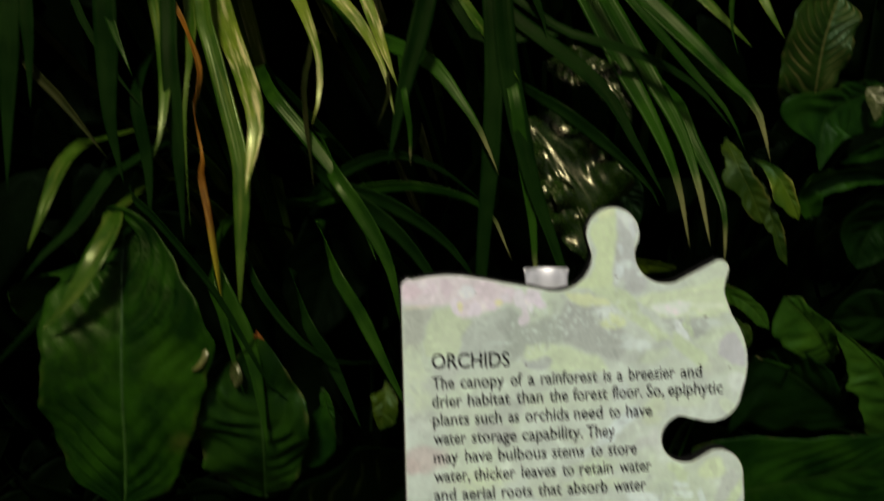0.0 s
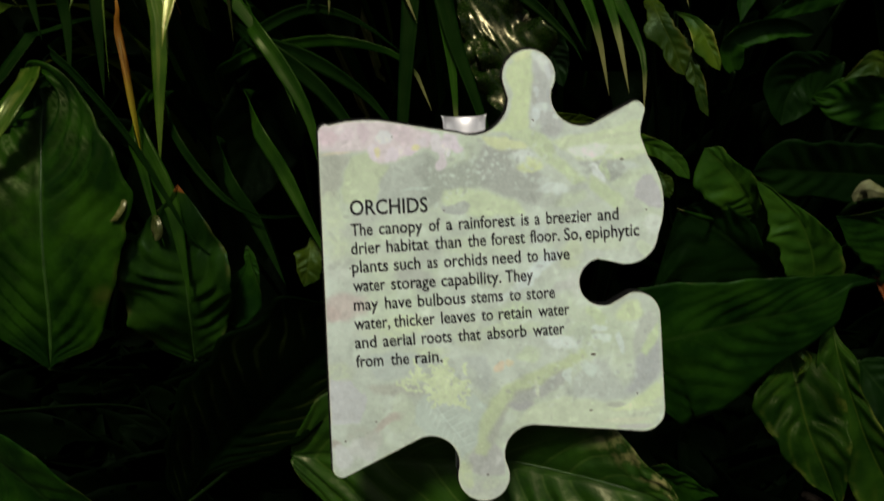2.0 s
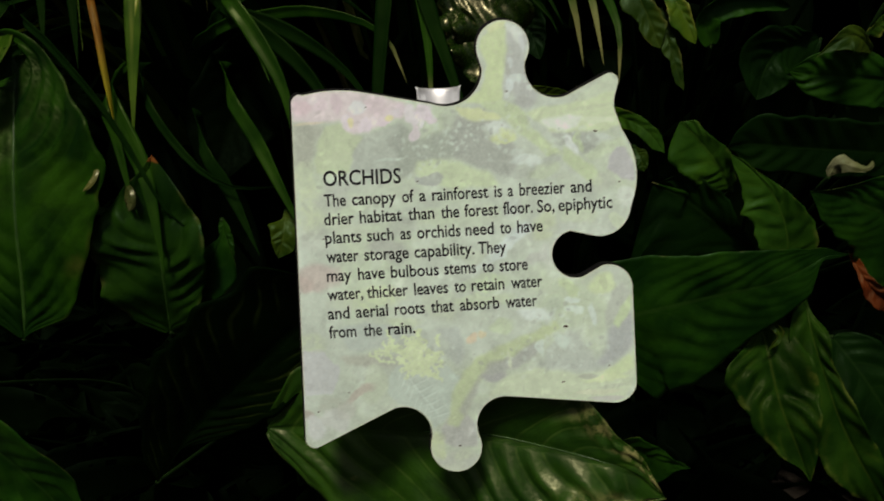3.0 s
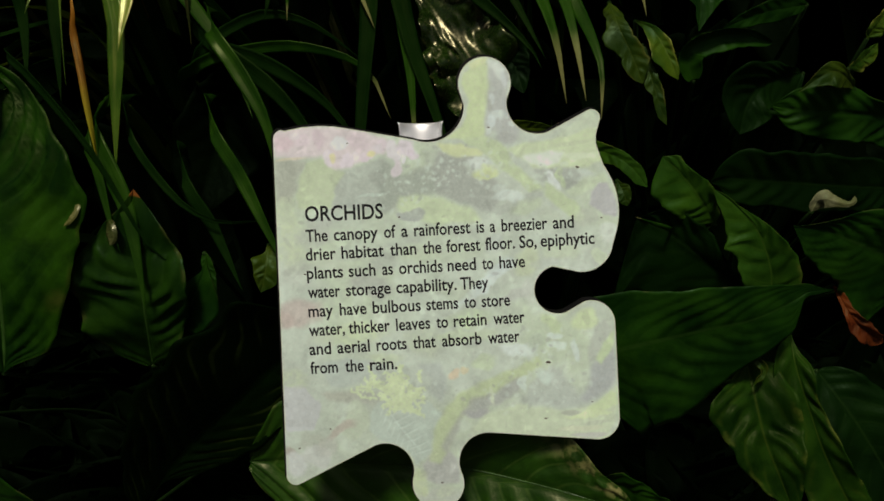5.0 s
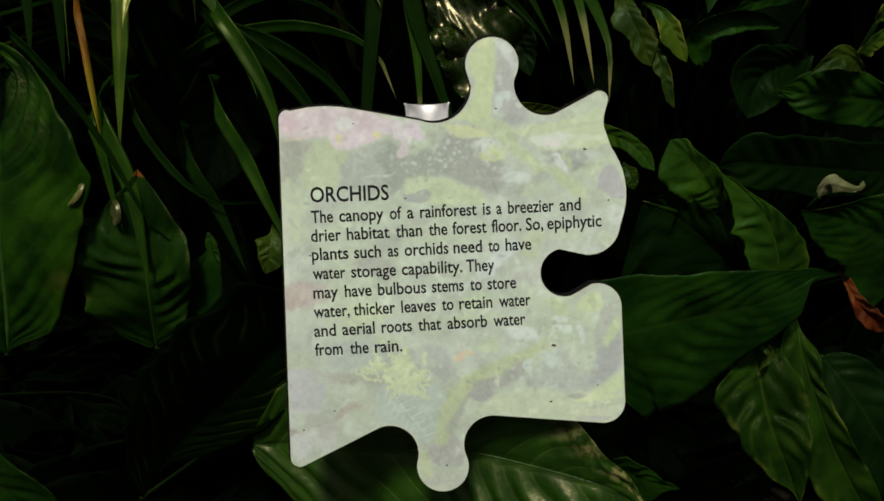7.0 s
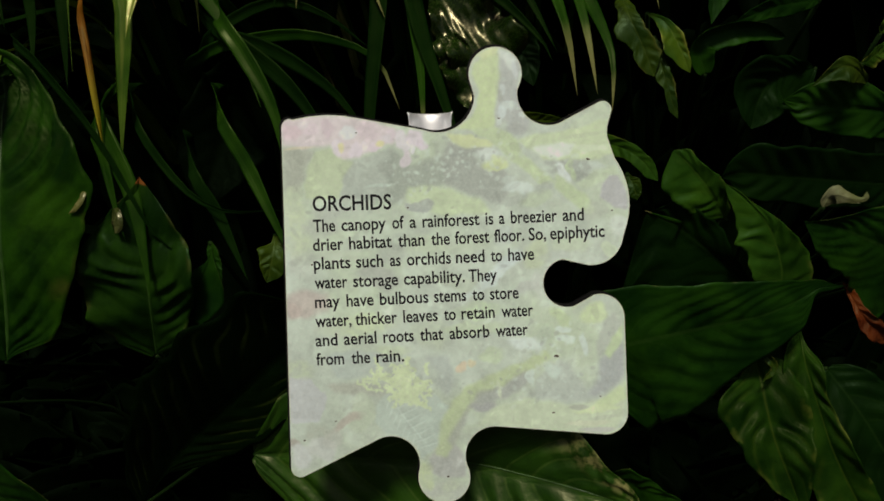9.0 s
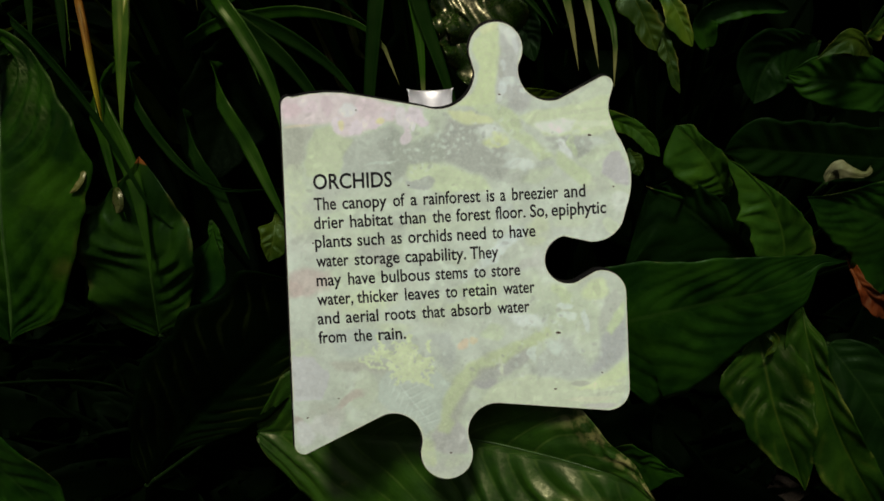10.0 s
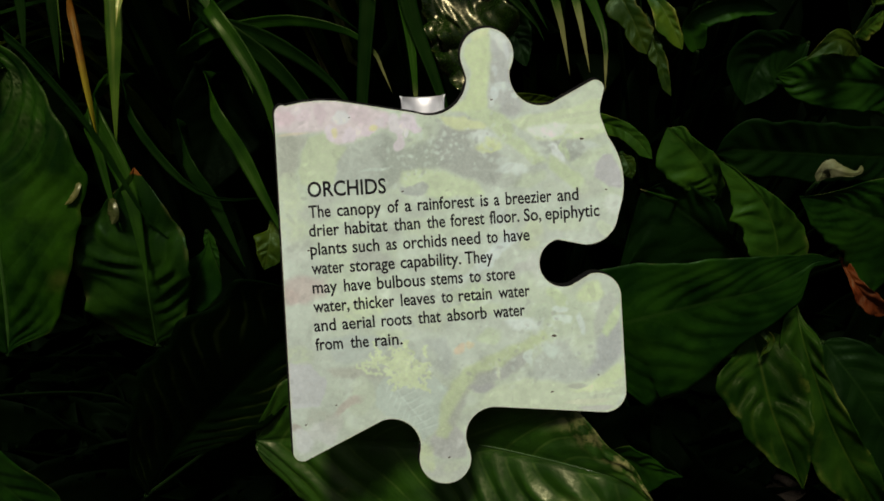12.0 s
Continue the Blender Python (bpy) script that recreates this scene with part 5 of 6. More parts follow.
leaf(lily, [(0.355, 0.038, 0.056), (0.358, 0.048, 0.050), (0.364, 0.050, 0.046), (0.374, 0.047, 0.046), (0.384, 0.045, 0.045), (0.389, 0.047, 0.044), (0.389, 0.052, 0.044)], 0.043, SPATHE, "creamy white curled flower spathe", sides=((3, 4, 5, 5, 7, 8, 6, 5, 4, 3, 2, 2, 3, 0), (6, 12, 38, 17, 10, 9, 9, 7, 5, 4, 3, 3, 2, 0)), fold=-0.35, veins=4, relief=0.0002, wave=0.0004, ragged=0.003, tilt=-0.1, rows=80)
stem_to(lily, (0.355, 0.038, 0.056))

lily = crown(0.20, 0.30, "small green broadleaf plant half hidden by the sign")
leaf(lily, [(0.146, 0.105, 0.070), (0.169, 0.096, 0.052), (0.186, 0.083, 0.046), (0.200, 0.065, 0.046)], 0.02, PALE_LEAF, sides=((8, 9, 9, 8, 8, 7, 7, 5, 0), (2, 11, 11, 10, 8, 8, 8, 7, 0)), veins=6, relief=0.0012, tilt=-0.4)
stem_to(lily, (0.146, 0.105, 0.070))
leaf(lily, [(0.174, 0.072, 0.055), (0.179, 0.060, 0.050), (0.182, 0.048, 0.050)], 0.014, FRESH_LEAF, sides=((2, 3, 7, 7, 6, 4, 0), (2, 4, 6, 7, 7, 6, 0)), veins=4, relief=0.0006)
stem_to(lily, (0.174, 0.072, 0.055))
leaf(lily, [(0.273, 0.028, 0.078), (0.251, 0.054, 0.056), (0.231, 0.078, 0.050), (0.215, 0.093, 0.050)], 0.044, PALE_LEAF, sides=((2, 11, 18, 24, 27, 30, 32, 32, 27, 0), (2, 8, 10, 13, 15, 14, 11, 9, 10, 0)), fold=0.2, veins=6, relief=0.0022, tilt=-0.4)
stem_to(lily, (0.273, 0.028, 0.078))
blade(lily, [(0.224, 0.025, 0.060), (0.207, 0.031, 0.055), (0.189, 0.038, 0.050)], 0.005, GRASS_TIP)

vine = crown(0.42, 0.50, "climbing plant with mixed yellow-green and olive leaves", name="climbing_plant")
leaf(vine, [(0.174, 0.242, 0.082), (0.179, 0.215, 0.064), (0.189, 0.190, 0.060), (0.200, 0.161, 0.060)], 0.029, FRESH_LEAF, "ragged light green leaf with worn patches", sides=((2, 5, 7, 8, 9, 10, 12, 13, 8, 0), (2, 8, 9, 11, 20, 14, 11, 11, 9, 0)), veins=7, relief=0.001, ragged=0.05, wave=0.001, tilt=-0.45)
stem_to(vine, (0.174, 0.242, 0.082))
leaf(vine, [(0.203, 0.199, 0.070), (0.208, 0.168, 0.062), (0.215, 0.143, 0.060), (0.222, 0.122, 0.060)], 0.015, FRESH_LEAF, sides=((4, 4, 4, 6, 7, 7, 5, 3, 0), (2, 3, 5, 6, 8, 4, 5, 5, 0)), veins=6, relief=0.0008, ragged=0.04)
stem_to(vine, (0.203, 0.199, 0.070))
leaf(vine, [(0.197, 0.222, 0.074), (0.210, 0.211, 0.062), (0.222, 0.189, 0.058), (0.233, 0.164, 0.060)], 0.022, YELLOW_LEAF, "bright yellow-green cupped young leaf", sides=((2, 2, 3, 5, 7, 6, 5, 4, 0), (2, 3, 7, 10, 13, 16, 12, 8, 0)), fold=0.3, cup=0.2, veins=5, relief=0.0008, tilt=-0.2)
stem_to(vine, (0.197, 0.222, 0.074))
leaf(vine, [(0.253, 0.166, 0.080), (0.246, 0.187, 0.073), (0.255, 0.199, 0.070), (0.292, 0.206, 0.073), (0.328, 0.199, 0.080)], 0.024, DEEP_LEAF, p=0.3, r=0.6, cup=0.7, veins=6)
stem_to(vine, (0.253, 0.166, 0.080))
leaf(vine, [(0.265, 0.270, 0.105), (0.264, 0.303, 0.088), (0.268, 0.338, 0.080), (0.283, 0.376, 0.086)], 0.067, OLIVE_LEAF, "upright olive leaf with pale stripes", sides=((2, 32, 41, 42, 43, 42, 43, 40, 34, 23, 0), (2, 8, 14, 18, 22, 23, 24, 24, 23, 21, 0)), fold=0.3, veins=12, relief=0.0028, tilt=-0.5, rows=120, cols=22)
stem_to(vine, (0.265, 0.270, 0.105))
leaf(vine, [(0.339, 0.293, 0.112), (0.286, 0.273, 0.082), (0.260, 0.251, 0.068), (0.254, 0.209, 0.066)], 0.076, DEEP_LEAF, "dark glossy leaf with a long drip tip", sides=((37, 38, 38, 37, 36, 33, 30, 28, 26, 17, 8, 0), (2, 7, 11, 14, 16, 19, 21, 29, 50, 9, 4, 0)), veins=7, relief=0.0024, tilt=-0.35, rows=110, cols=22)
stem_to(vine, (0.339, 0.293, 0.112))
# glint on the dark leaf, added as a pale patch
leaf(vine, [(0.308, 0.286, 0.085), (0.312, 0.273, 0.078), (0.311, 0.255, 0.078)], 0.017, GLINT_AND_DRY_TIP, "pale patch added as a glint on the dark leaf", sides=((8, 12, 10, 8, 7, 5, 0), (2, 5, 7, 8, 6, 3, 0)), fold=0.1, veins=5, relief=0.001, ragged=0.12, tilt=-0.2, rows=40)
leaf(vine, [(0.365, 0.236, 0.090), (0.322, 0.229, 0.090), (0.285, 0.216, 0.090)], 0.022, DEEP_LEAF, veins=6)
stem_to(vine, (0.365, 0.236, 0.090))
leaf(vine, [(0.280, 0.207, 0.090), (0.259, 0.203, 0.083), (0.248, 0.190, 0.080), (0.250, 0.176, 0.080)], 0.020, PALE_LEAF, cup=0.6, veins=5, relief=0.0006)
stem_to(vine, (0.280, 0.207, 0.090))

vine = crown(0.08, 0.50, "plant with shiny ribbed leaves in the shade", name="shiny_leaved_plant")
leaf(vine, [(-0.012, 0.274, 0.125), (0.006, 0.247, 0.104), (0.023, 0.220, 0.095), (0.043, 0.191, 0.090), (0.051, 0.172, 0.092)], 0.079, GLOSS_LEAF, "shiny corrugated leaf catching the light", sides=((9, 15, 22, 26, 28, 31, 34, 38, 39, 39, 44, 0), (3, 7, 11, 16, 20, 25, 28, 28, 30, 33, 35, 0)), fold=0.2, veins=9, pleats=6, relief=0.0018, wave=0.014, tilt=0.0, rows=170, cols=30, ragged=0.03, sweep=0.8)
stem_to(vine, (-0.012, 0.274, 0.125))
leaf(vine, [(-0.006, 0.222, 0.120), (0.013, 0.207, 0.096), (0.026, 0.189, 0.090), (0.040, 0.148, 0.090), (0.040, 0.127, 0.092)], 0.035, GLOSS_LEAF, "shiny corrugated leaf catching the light", sides=((6, 4, 4, 5, 8, 8, 7, 4, 2, 0), (2, 8, 15, 23, 26, 27, 26, 22, 15, 0)), fold=0.25, veins=8, pleats=5, relief=0.0018, wave=0.012, tilt=0.0, rows=150, cols=26, ragged=0.03)
stem_to(vine, (-0.006, 0.222, 0.120))
leaf(vine, [(0.007, 0.327, 0.125), (0.049, 0.316, 0.104), (0.076, 0.292, 0.096), (0.088, 0.261, 0.095)], 0.039, GLOSS_LEAF, sides=((3, 13, 16, 17, 15, 8, 4, 0), (5, 16, 20, 22, 21, 16, 12, 0)), fold=0.2, veins=9, relief=0.0034, sweep=0.1, wave=0.008, tilt=0.2, rows=110, cols=22)
stem_to(vine, (0.007, 0.327, 0.125))
leaf(vine, [(0.073, 0.223, 0.110), (0.083, 0.195, 0.105), (0.093, 0.161, 0.100)], 0.034, SHADE_TONE_LEAF, veins=7)
stem_to(vine, (0.073, 0.223, 0.110))
leaf(vine, [(0.062, 0.126, 0.070), (0.090, 0.124, 0.062), (0.120, 0.122, 0.060)], 0.016, FRESH_LEAF, veins=5, relief=0.0006)
stem_to(vine, (0.062, 0.126, 0.070))


# ---- grass clumps ----
def grass_clump(x, y, label):
    return thing("grass_clump", Vector((x, y, 0.0)), label, "grass", "clumps of strap-leaved grass")


clump = grass_clump(-0.34, 0.52, "arching clump of strap-leaved grass with pale streaks")
blade(clump, [(-0.336, 0.446, 0.160), (-0.315, 0.377, 0.120), (-0.285, 0.317, 0.075), (-0.266, 0.267, 0.040), (-0.270, 0.223, 0.025), (-0.273, 0.197, 0.020)], 0.033, GRASS_PALE, "broad pale striped blade hanging down, highlights painted into its streaks", tilt=0.5, fold=0.25, roll=-8, twist=20, wave=0.002, profile=(22, 22, 24, 23, 20, 20, 16, 10, 0))
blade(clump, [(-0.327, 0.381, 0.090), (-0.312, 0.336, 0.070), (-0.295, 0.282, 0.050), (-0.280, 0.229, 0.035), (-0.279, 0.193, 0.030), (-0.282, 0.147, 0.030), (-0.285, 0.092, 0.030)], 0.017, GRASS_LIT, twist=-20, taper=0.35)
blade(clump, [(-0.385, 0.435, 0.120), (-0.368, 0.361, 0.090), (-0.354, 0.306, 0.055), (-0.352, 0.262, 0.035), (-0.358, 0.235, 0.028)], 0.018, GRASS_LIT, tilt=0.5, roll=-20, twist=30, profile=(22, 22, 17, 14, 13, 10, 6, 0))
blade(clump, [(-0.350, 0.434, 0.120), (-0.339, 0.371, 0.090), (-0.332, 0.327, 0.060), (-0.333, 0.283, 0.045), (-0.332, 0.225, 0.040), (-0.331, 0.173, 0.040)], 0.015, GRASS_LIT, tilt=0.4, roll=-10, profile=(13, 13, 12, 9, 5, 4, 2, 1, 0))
blade(clump, [(-0.356, 0.401, 0.080), (-0.336, 0.363, 0.060), (-0.318, 0.322, 0.040), (-0.314, 0.300, 0.030), (-0.319, 0.278, 0.030), (-0.312, 0.251, 0.020), (-0.307, 0.231, 0.012), (-0.312, 0.216, 0.020), (-0.305, 0.183, 0.015), (-0.302, 0.143, 0.020), (-0.300, 0.090, 0.030)], 0.0095, DRY_BLADE, "withered orange blade with a yellow end", twist=300, taper=0.25, wave=0.002, waves=9, roll=-20, rows=150, profile=(5, 5, 4, 8, 4.5, 5.5, 2, 6, 6.5, 5.5, 4, 0))
blade(clump, [(-0.414, 0.418, 0.060), (-0.398, 0.362, 0.045), (-0.376, 0.310, 0.035)], 0.013, GRASS, tilt=0.4, roll=-15, twist=20, profile=(18, 16, 9, 5, 0))
blade(clump, [(-0.402, 0.414, 0.050), (-0.404, 0.332, 0.047), (-0.403, 0.269, 0.045), (-0.393, 0.212, 0.045)], 0.023, GRASS_SHADE_TONE)
blade(clump, [(-0.350, 0.353, 0.060), (-0.343, 0.252, 0.050), (-0.341, 0.158, 0.050)], 0.017, GRASS_SHADE_TONE)
blade(clump, [(-0.490, 0.417, 0.050), (-0.493, 0.323, 0.040), (-0.501, 0.209, 0.040)], 0.020, GRASS_SHADE_TONE)
blade(clump, [(-0.471, 0.414, 0.040), (-0.470, 0.341, 0.035), (-0.472, 0.283, 0.035)], 0.013, GRASS_SHADE_TONE)
blade(clump, [(-0.438, 0.416, 0.050), (-0.427, 0.369, 0.048), (-0.397, 0.316, 0.047), (-0.369, 0.279, 0.045)], 0.007, GRASS_SHADE_TONE)
blade(clump, [(-0.485, 0.335, 0.050), (-0.446, 0.291, 0.042), (-0.418, 0.257, 0.036), (-0.401, 0.236, 0.032)], 0.009, DULL_BLADE)
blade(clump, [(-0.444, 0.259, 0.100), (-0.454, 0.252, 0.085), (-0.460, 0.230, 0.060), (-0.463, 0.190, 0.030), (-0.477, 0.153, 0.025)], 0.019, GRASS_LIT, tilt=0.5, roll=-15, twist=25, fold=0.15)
blade(clump, [(-0.415, 0.230, 0.090), (-0.429, 0.213, 0.075), (-0.448, 0.176, 0.055), (-0.466, 0.149, 0.030), (-0.486, 0.125, 0.028)], 0.017, GRASS_SHADE_TONE, tilt=0.5, roll=-10, fold=0.15)
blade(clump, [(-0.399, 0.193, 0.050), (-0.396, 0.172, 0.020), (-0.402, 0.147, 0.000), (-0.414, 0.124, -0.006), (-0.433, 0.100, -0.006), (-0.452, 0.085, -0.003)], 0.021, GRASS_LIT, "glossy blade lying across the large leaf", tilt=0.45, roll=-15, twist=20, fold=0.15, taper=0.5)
blade(clump, [(-0.383, 0.175, 0.030), (-0.404, 0.155, 0.028), (-0.446, 0.115, 0.025), (-0.484, 0.075, 0.022), (-0.527, 0.034, 0.020)], 0.011, GRASS_SHADE_TONE)
blade(clump, [(-0.382, 0.307, 0.060), (-0.374, 0.233, 0.055), (-0.372, 0.174, 0.050)], 0.014, GRASS_SHADE_TONE)
blade(clump, [(-0.388, 0.206, 0.050), (-0.364, 0.187, 0.030), (-0.331, 0.151, 0.020), (-0.301, 0.110, 0.018), (-0.278, 0.066, 0.020), (-0.255, 0.022, 0.025), (-0.229, 0.003, 0.030)], 0.009, GRASS_SHADE_TONE)
blade(clump, [(-0.313, 0.131, 0.040), (-0.299, 0.091, 0.025), (-0.289, 0.050, 0.020), (-0.281, 0.019, 0.020)], 0.009, GRASS)
blade(clump, [(-0.311, 0.136, 0.050), (-0.293, 0.100, 0.030), (-0.275, 0.059, 0.025), (-0.266, 0.008, 0.022), (-0.262, -0.034, 0.022)], 0.017, GRASS, roll=20)

clump = grass_clump(-0.02, 0.55, "arching clump of narrow green strap-leaved grass")
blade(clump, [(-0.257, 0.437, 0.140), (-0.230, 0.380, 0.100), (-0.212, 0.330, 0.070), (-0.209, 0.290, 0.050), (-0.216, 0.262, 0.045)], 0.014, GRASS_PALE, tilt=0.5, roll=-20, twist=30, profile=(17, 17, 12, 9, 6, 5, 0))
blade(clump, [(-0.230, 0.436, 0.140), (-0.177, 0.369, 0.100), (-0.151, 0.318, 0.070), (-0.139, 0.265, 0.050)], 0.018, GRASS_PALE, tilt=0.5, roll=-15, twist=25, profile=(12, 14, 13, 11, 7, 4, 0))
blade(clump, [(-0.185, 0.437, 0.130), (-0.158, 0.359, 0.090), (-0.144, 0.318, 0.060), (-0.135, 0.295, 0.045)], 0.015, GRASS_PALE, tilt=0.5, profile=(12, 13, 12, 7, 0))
blade(clump, [(-0.100, 0.402, 0.045), (-0.115, 0.341, 0.038), (-0.127, 0.300, 0.035), (-0.137, 0.260, 0.035), (-0.146, 0.222, 0.035)], 0.019, GRASS_SHADE_TONE, roll=20)
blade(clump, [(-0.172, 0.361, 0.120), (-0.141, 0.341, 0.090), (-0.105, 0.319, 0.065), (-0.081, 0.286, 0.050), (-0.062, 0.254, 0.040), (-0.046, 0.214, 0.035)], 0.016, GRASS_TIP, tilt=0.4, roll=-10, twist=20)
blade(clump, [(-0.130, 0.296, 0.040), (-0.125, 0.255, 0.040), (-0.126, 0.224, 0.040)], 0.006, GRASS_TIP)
blade(clump, [(-0.049, 0.405, 0.060), (-0.047, 0.311, 0.050), (-0.052, 0.228, 0.045), (-0.059, 0.166, 0.045), (-0.067, 0.083, 0.042), (-0.074, 0.021, 0.040), (-0.078, -0.043, 0.040)], 0.017, GRASS_SHADE_TONE, roll=-10)
blade(clump, [(-0.040, 0.403, 0.055), (-0.035, 0.320, 0.048), (-0.026, 0.258, 0.043), (-0.014, 0.201, 0.040), (0.004, 0.145, 0.037), (0.019, 0.093, 0.035), (0.033, 0.041, 0.035)], 0.020, GRASS_SHADE_TONE, roll=15)
blade(clump, [(-0.108, 0.438, 0.140), (-0.064, 0.369, 0.100), (-0.039, 0.329, 0.065), (-0.025, 0.296, 0.040)], 0.014, GRASS_LIT, tilt=0.4, roll=-10)
blade(clump, [(-0.032, 0.300, 0.050), (-0.021, 0.217, 0.047), (-0.015, 0.165, 0.043), (-0.013, 0.093, 0.040)], 0.012, GRASS_TIP)
blade(clump, [(-0.265, 0.303, 0.090), (-0.233, 0.264, 0.070), (-0.199, 0.222, 0.050), (-0.176, 0.184, 0.038), (-0.158, 0.136, 0.030)], 0.014, GRASS, tilt=0.4, roll=-10, twist=20)
blade(clump, [(-0.199, 0.222, 0.050), (-0.172, 0.182, 0.035), (-0.147, 0.133, 0.030), (-0.136, 0.071, 0.030)], 0.015, GRASS, roll=15)
blade(clump, [(-0.211, 0.218, 0.060), (-0.147, 0.169, 0.045), (-0.112, 0.126, 0.040), (-0.077, 0.063, 0.040)], 0.016, GRASS_SHADE_TONE)
blade(clump, [(-0.197, 0.207, 0.070), (-0.148, 0.189, 0.055), (-0.096, 0.152, 0.050), (-0.060, 0.103, 0.050)], 0.015, GRASS_SHADE_TONE)
blade(clump, [(-0.219, 0.197, 0.070), (-0.190, 0.220, 0.059), (-0.146, 0.234, 0.052), (-0.102, 0.221, 0.050), (-0.060, 0.189, 0.050)], 0.011, GRASS_SHADE_TONE)
blade(clump, [(-0.219, 0.192, 0.070), (-0.169, 0.203, 0.059), (-0.115, 0.203, 0.052), (-0.058, 0.182, 0.049), (-0.035, 0.134, 0.045)], 0.012, GRASS_TIP)
blade(clump, [(-0.145, 0.310, 0.060), (-0.146, 0.286, 0.057), (-0.152, 0.271, 0.053), (-0.157, 0.258, 0.050)], 0.003, DULL_BLADE)
blade(clump, [(-0.221, 0.318, 0.060), (-0.224, 0.276, 0.057), (-0.219, 0.228, 0.053), (-0.217, 0.207, 0.050)], 0.005, DULL_BLADE, twist=60)
blade(clump, [(-0.202, 0.133, 0.050), (-0.175, 0.086, 0.040), (-0.150, 0.034, 0.033), (-0.125, -0.018, 0.030)], 0.013, GRASS)
blade(clump, [(-0.281, 0.135, 0.050), (-0.244, 0.077, 0.040), (-0.202, 0.046, 0.035), (-0.145, 0.044, 0.035)], 0.008, GRASS_SHADE_TONE)
blade(clump, [(-0.230, 0.086, 0.050), (-0.204, 0.038, 0.048), (-0.179, -0.021, 0.045)], 0.013, GRASS_SHADE_TONE)

clump = grass_clump(0.18, 0.58, "arching clump of green grass with dry tips")
blade(clump, [(0.035, 0.424, 0.130), (0.078, 0.321, 0.100), (0.103, 0.257, 0.070), (0.117, 0.203, 0.045), (0.125, 0.142, 0.035)], 0.021, GRASS_TIP, tilt=0.4, roll=-10, twist=25)
blade(clump, [(0.052, 0.423, 0.130), (0.105, 0.310, 0.100), (0.127, 0.251, 0.070), (0.135, 0.197, 0.040), (0.142, 0.142, 0.030)], 0.019, GRASS_TIP, tilt=0.4, roll=10, twist=-25)
blade(clump, [(0.130, 0.288, 0.110), (0.142, 0.241, 0.080), (0.153, 0.202, 0.055), (0.158, 0.171, 0.040), (0.156, 0.126, 0.035)], 0.012, GRASS_TIP, tilt=0.4, roll=-10)
blade(clump, [(0.076, 0.426, 0.140), (0.136, 0.354, 0.110), (0.173, 0.298, 0.075), (0.191, 0.265, 0.050), (0.199, 0.218, 0.040)], 0.022, GRASS_TIP, tilt=0.4, roll=-10, twist=20)
blade(clump, [(0.076, 0.375, 0.060), (0.134, 0.300, 0.050), (0.162, 0.263, 0.043), (0.177, 0.228, 0.040)], 0.010, GRASS)
blade(clump, [(0.131, 0.414, 0.110), (0.172, 0.349, 0.070), (0.185, 0.321, 0.045)], 0.013, GRASS_LIT, tilt=0.4)
blade(clump, [(0.198, 0.409, 0.100), (0.213, 0.353, 0.070), (0.216, 0.329, 0.050)], 0.010, GRASS_LIT, tilt=0.4)
blade(clump, [(0.166, 0.392, 0.040), (0.165, 0.342, 0.040), (0.171, 0.313, 0.040)], 0.005, GRASS)
blade(clump, [(-0.031, 0.371, 0.090), (0.052, 0.297, 0.077), (0.086, 0.236, 0.067), (0.111, 0.185, 0.060)], 0.016, GRASS_SHADE_TONE)
blade(clump, [(0.005, 0.284, 0.090), (0.062, 0.238, 0.080), (0.098, 0.199, 0.073), (0.108, 0.178, 0.070)], 0.012, GRASS_SHADE_TONE)
blade(clump, [(0.027, 0.346, 0.080), (0.089, 0.324, 0.077), (0.141, 0.293, 0.073), (0.176, 0.250, 0.070)], 0.010, GRASS_SHADE_TONE)
blade(clump, [(-0.015, 0.400, 0.080), (0.000, 0.368, 0.080), (0.005, 0.341, 0.080)], 0.008, GRASS_SHADE_TONE)
blade(clump, [(-0.085, 0.384, 0.090), (-0.054, 0.344, 0.087), (0.022, 0.347, 0.083), (0.074, 0.318, 0.080)], 0.011, GRASS_SHADE_TONE)


# ---- the thicket behind ----
def leaf_mass(name, leaves, material, label):
    """One mesh of many loose leaves; leaves gives for each its base, its tip, its width and its roll."""
    verts, faces, veins, along = [], [], [], []
    total = 0
    for k, (base, tip, width, roll) in enumerate(leaves):
        one = frond_mesh("tmp", [base, base.lerp(tip, 0.5) + Vector((0, -0.01, 0.015)), tip], width, p=0.5, r=0.7, roll=roll, rows=9, cols=4, veins=6,
                         relief=0.001, chance=(k * 0.61803) % 1.0)
        co = np.empty(len(one.vertices) * 3, np.float32)
        one.vertices.foreach_get("co", co)
        fs = np.array([p.vertices[:] for p in one.polygons])
        for layer, store in (("vein", veins), ("along", along)):
            uv = np.empty(len(fs) * 8, np.float32)
            one.uv_layers[layer].data.foreach_get("uv", uv)
            store.append(uv)
        verts.append(co.reshape(-1, 3))
        faces.append(fs + total)
        total += len(co) // 3
        bpy.data.meshes.remove(one)
    me = bpy.data.meshes.new(name)
    me.from_pydata(np.concatenate(verts).tolist(), [], np.concatenate(faces).tolist())
    for layer, store in (("vein", veins), ("along", along)):
        me.uv_layers.new(name=layer).data.foreach_set("uv", np.concatenate(store))
    me.polygons.foreach_set("use_smooth", np.ones(len(me.polygons), bool))
    me.materials.append(material)
    return tagged(new(name, me), label, "foliage", kind="stuff")


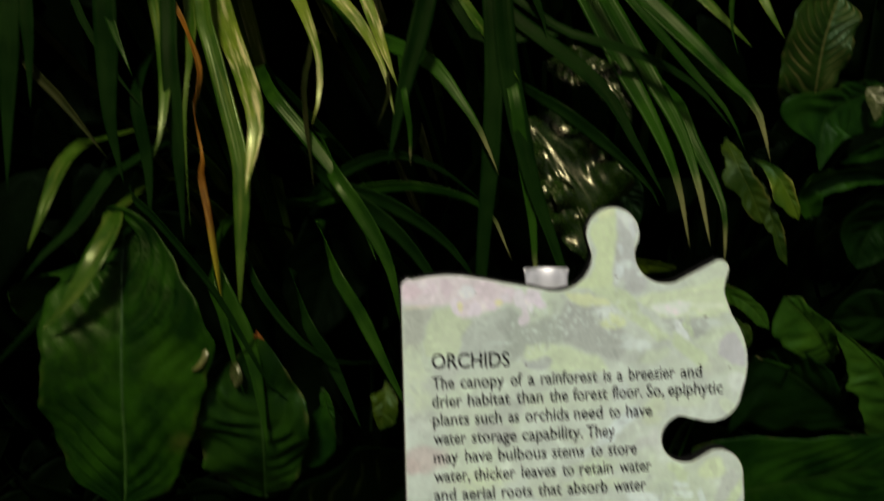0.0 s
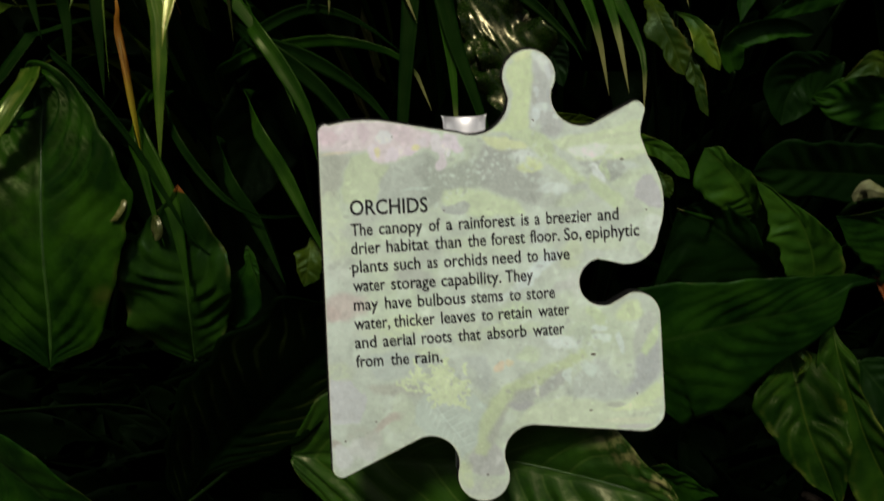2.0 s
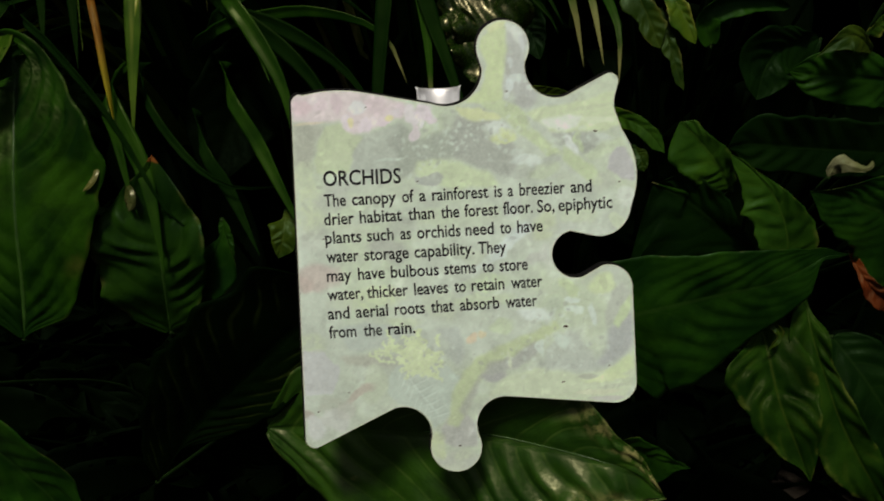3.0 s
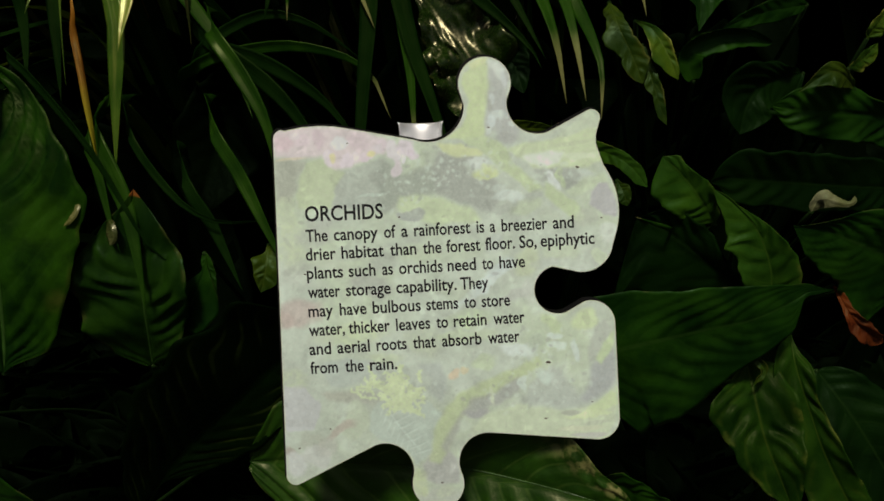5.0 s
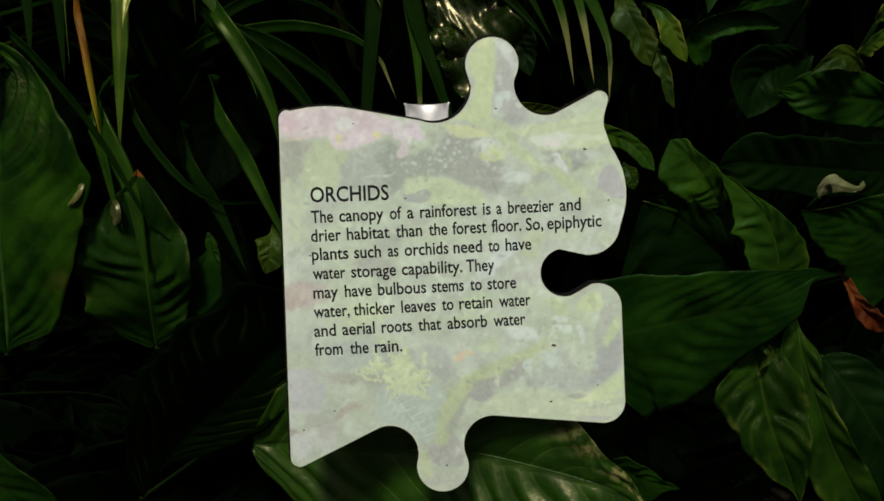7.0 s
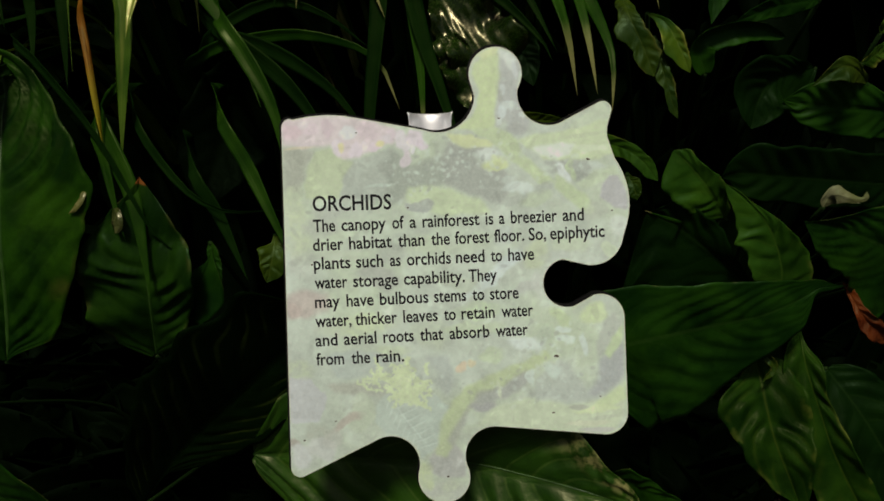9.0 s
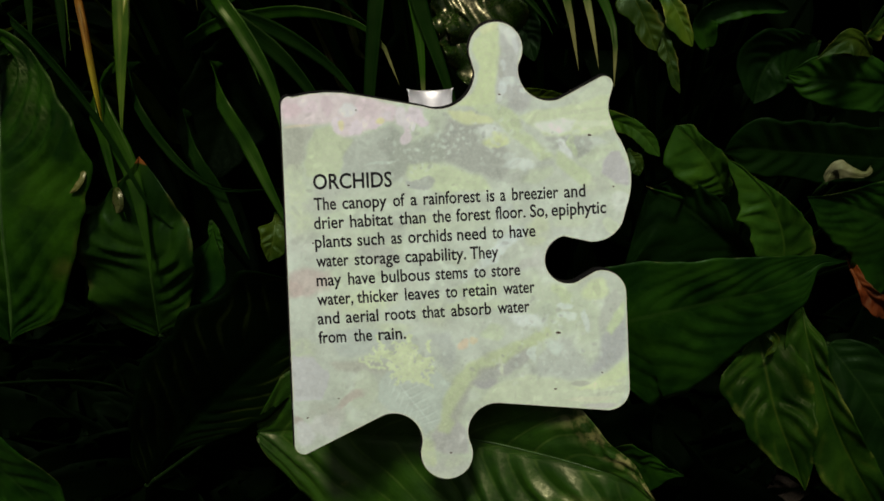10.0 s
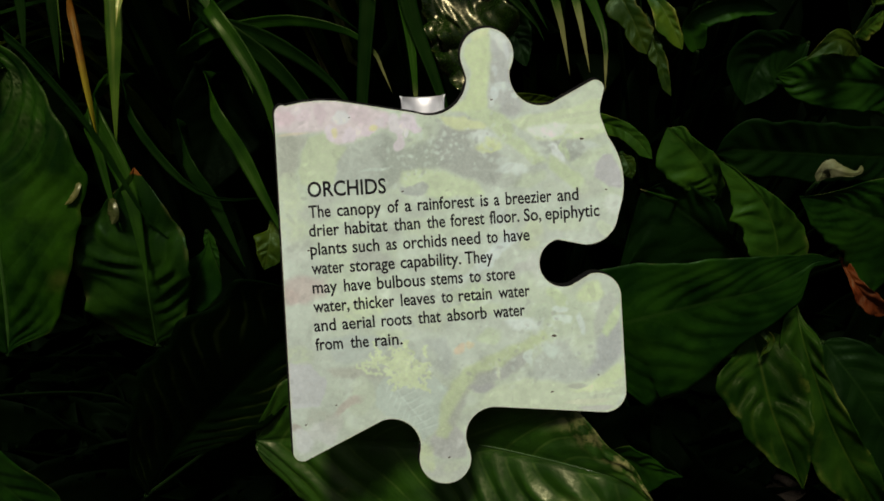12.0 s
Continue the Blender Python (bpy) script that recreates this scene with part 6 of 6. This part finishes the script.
def thicket():
    """Dense undergrowth toned dark for shade, filling the bed behind the plants, under an overhanging leafy top added
    out of view to shade it.
    """
    rng = np.random.default_rng(11)
    low, high = [], []
    for k in range(3500):
        u, v = rng.uniform(-1.05, 1.05), rng.uniform(-0.75, 0.95)
        n = (0.48 if v < 0.1 else 0.36 if v < 0.42 else 0.28) + 0.55 * rng.random() ** 0.9
        long, fall = rng.uniform(0.10, 0.22), -0.6 + 0.7 * rng.normal()
        if k % 4 == 0:
            n, long = rng.uniform(0.45, 0.95), rng.uniform(0.2, 0.36)
        base = spot(u, v, n)
        if k >= 2600:
            # low growth over the soil
            base = Vector((rng.uniform(-0.8, 0.8), rng.uniform(0.1, 0.75), rng.uniform(0.06, 0.16)))
            long, fall = rng.uniform(0.10, 0.2), 0.3 * rng.normal()
        if base.z < 0.03:
            continue
        ahead = Vector((rng.normal() * 0.7, rng.normal() * 0.35 - 0.2, fall)).normalized()
        low.append((base, base + ahead * long + Vector((0, 0, -0.04)), long * rng.uniform(0.3, 0.55), rng.uniform(-50, 50)))
    for k in range(3000):
        # a leafy top added out of view to block light, rounding off to the sides and the back
        x, y = rng.uniform(-1.7, 1.7), rng.uniform(0.40, 2.0)
        if y < 0.46 + 0.06 * math.sin(x * 7.0) + 0.25 * max(0.0, abs(x) - 0.9):
            continue
        out_of = max(abs(x) / 1.7, abs(y - 0.9) / 1.15)
        crest = (1.42 + 0.14 * noise.noise(Vector((x * 1.7, y * 1.7, 0.0)))) * (1 - 0.75 * max(0.0, out_of - 0.55) ** 1.3)
        base = Vector((x, y, max(0.08, crest - 0.38 * rng.random() ** 1.6)))
        if base.z < 1.10 and y < 0.62 and abs(x) < 0.95:
            continue
        long = rng.uniform(0.18, 0.32)
        ahead = Vector((rng.normal() * 0.7, rng.normal() * 0.6 - 0.2, 0.25 * rng.normal())).normalized()
        high.append((base, base + ahead * long + Vector((0, 0, -0.04)), long * rng.uniform(0.3, 0.55), rng.uniform(-50, 50)))
    leaf_mass("undergrowth", low, UNDER, "dense undergrowth with deep shade put into its leaf colour")
    leaf_mass("added_shading_foliage", high, DEEP_LEAF, "dense green leafy top, added unseen to shade the thicket")


thicket()
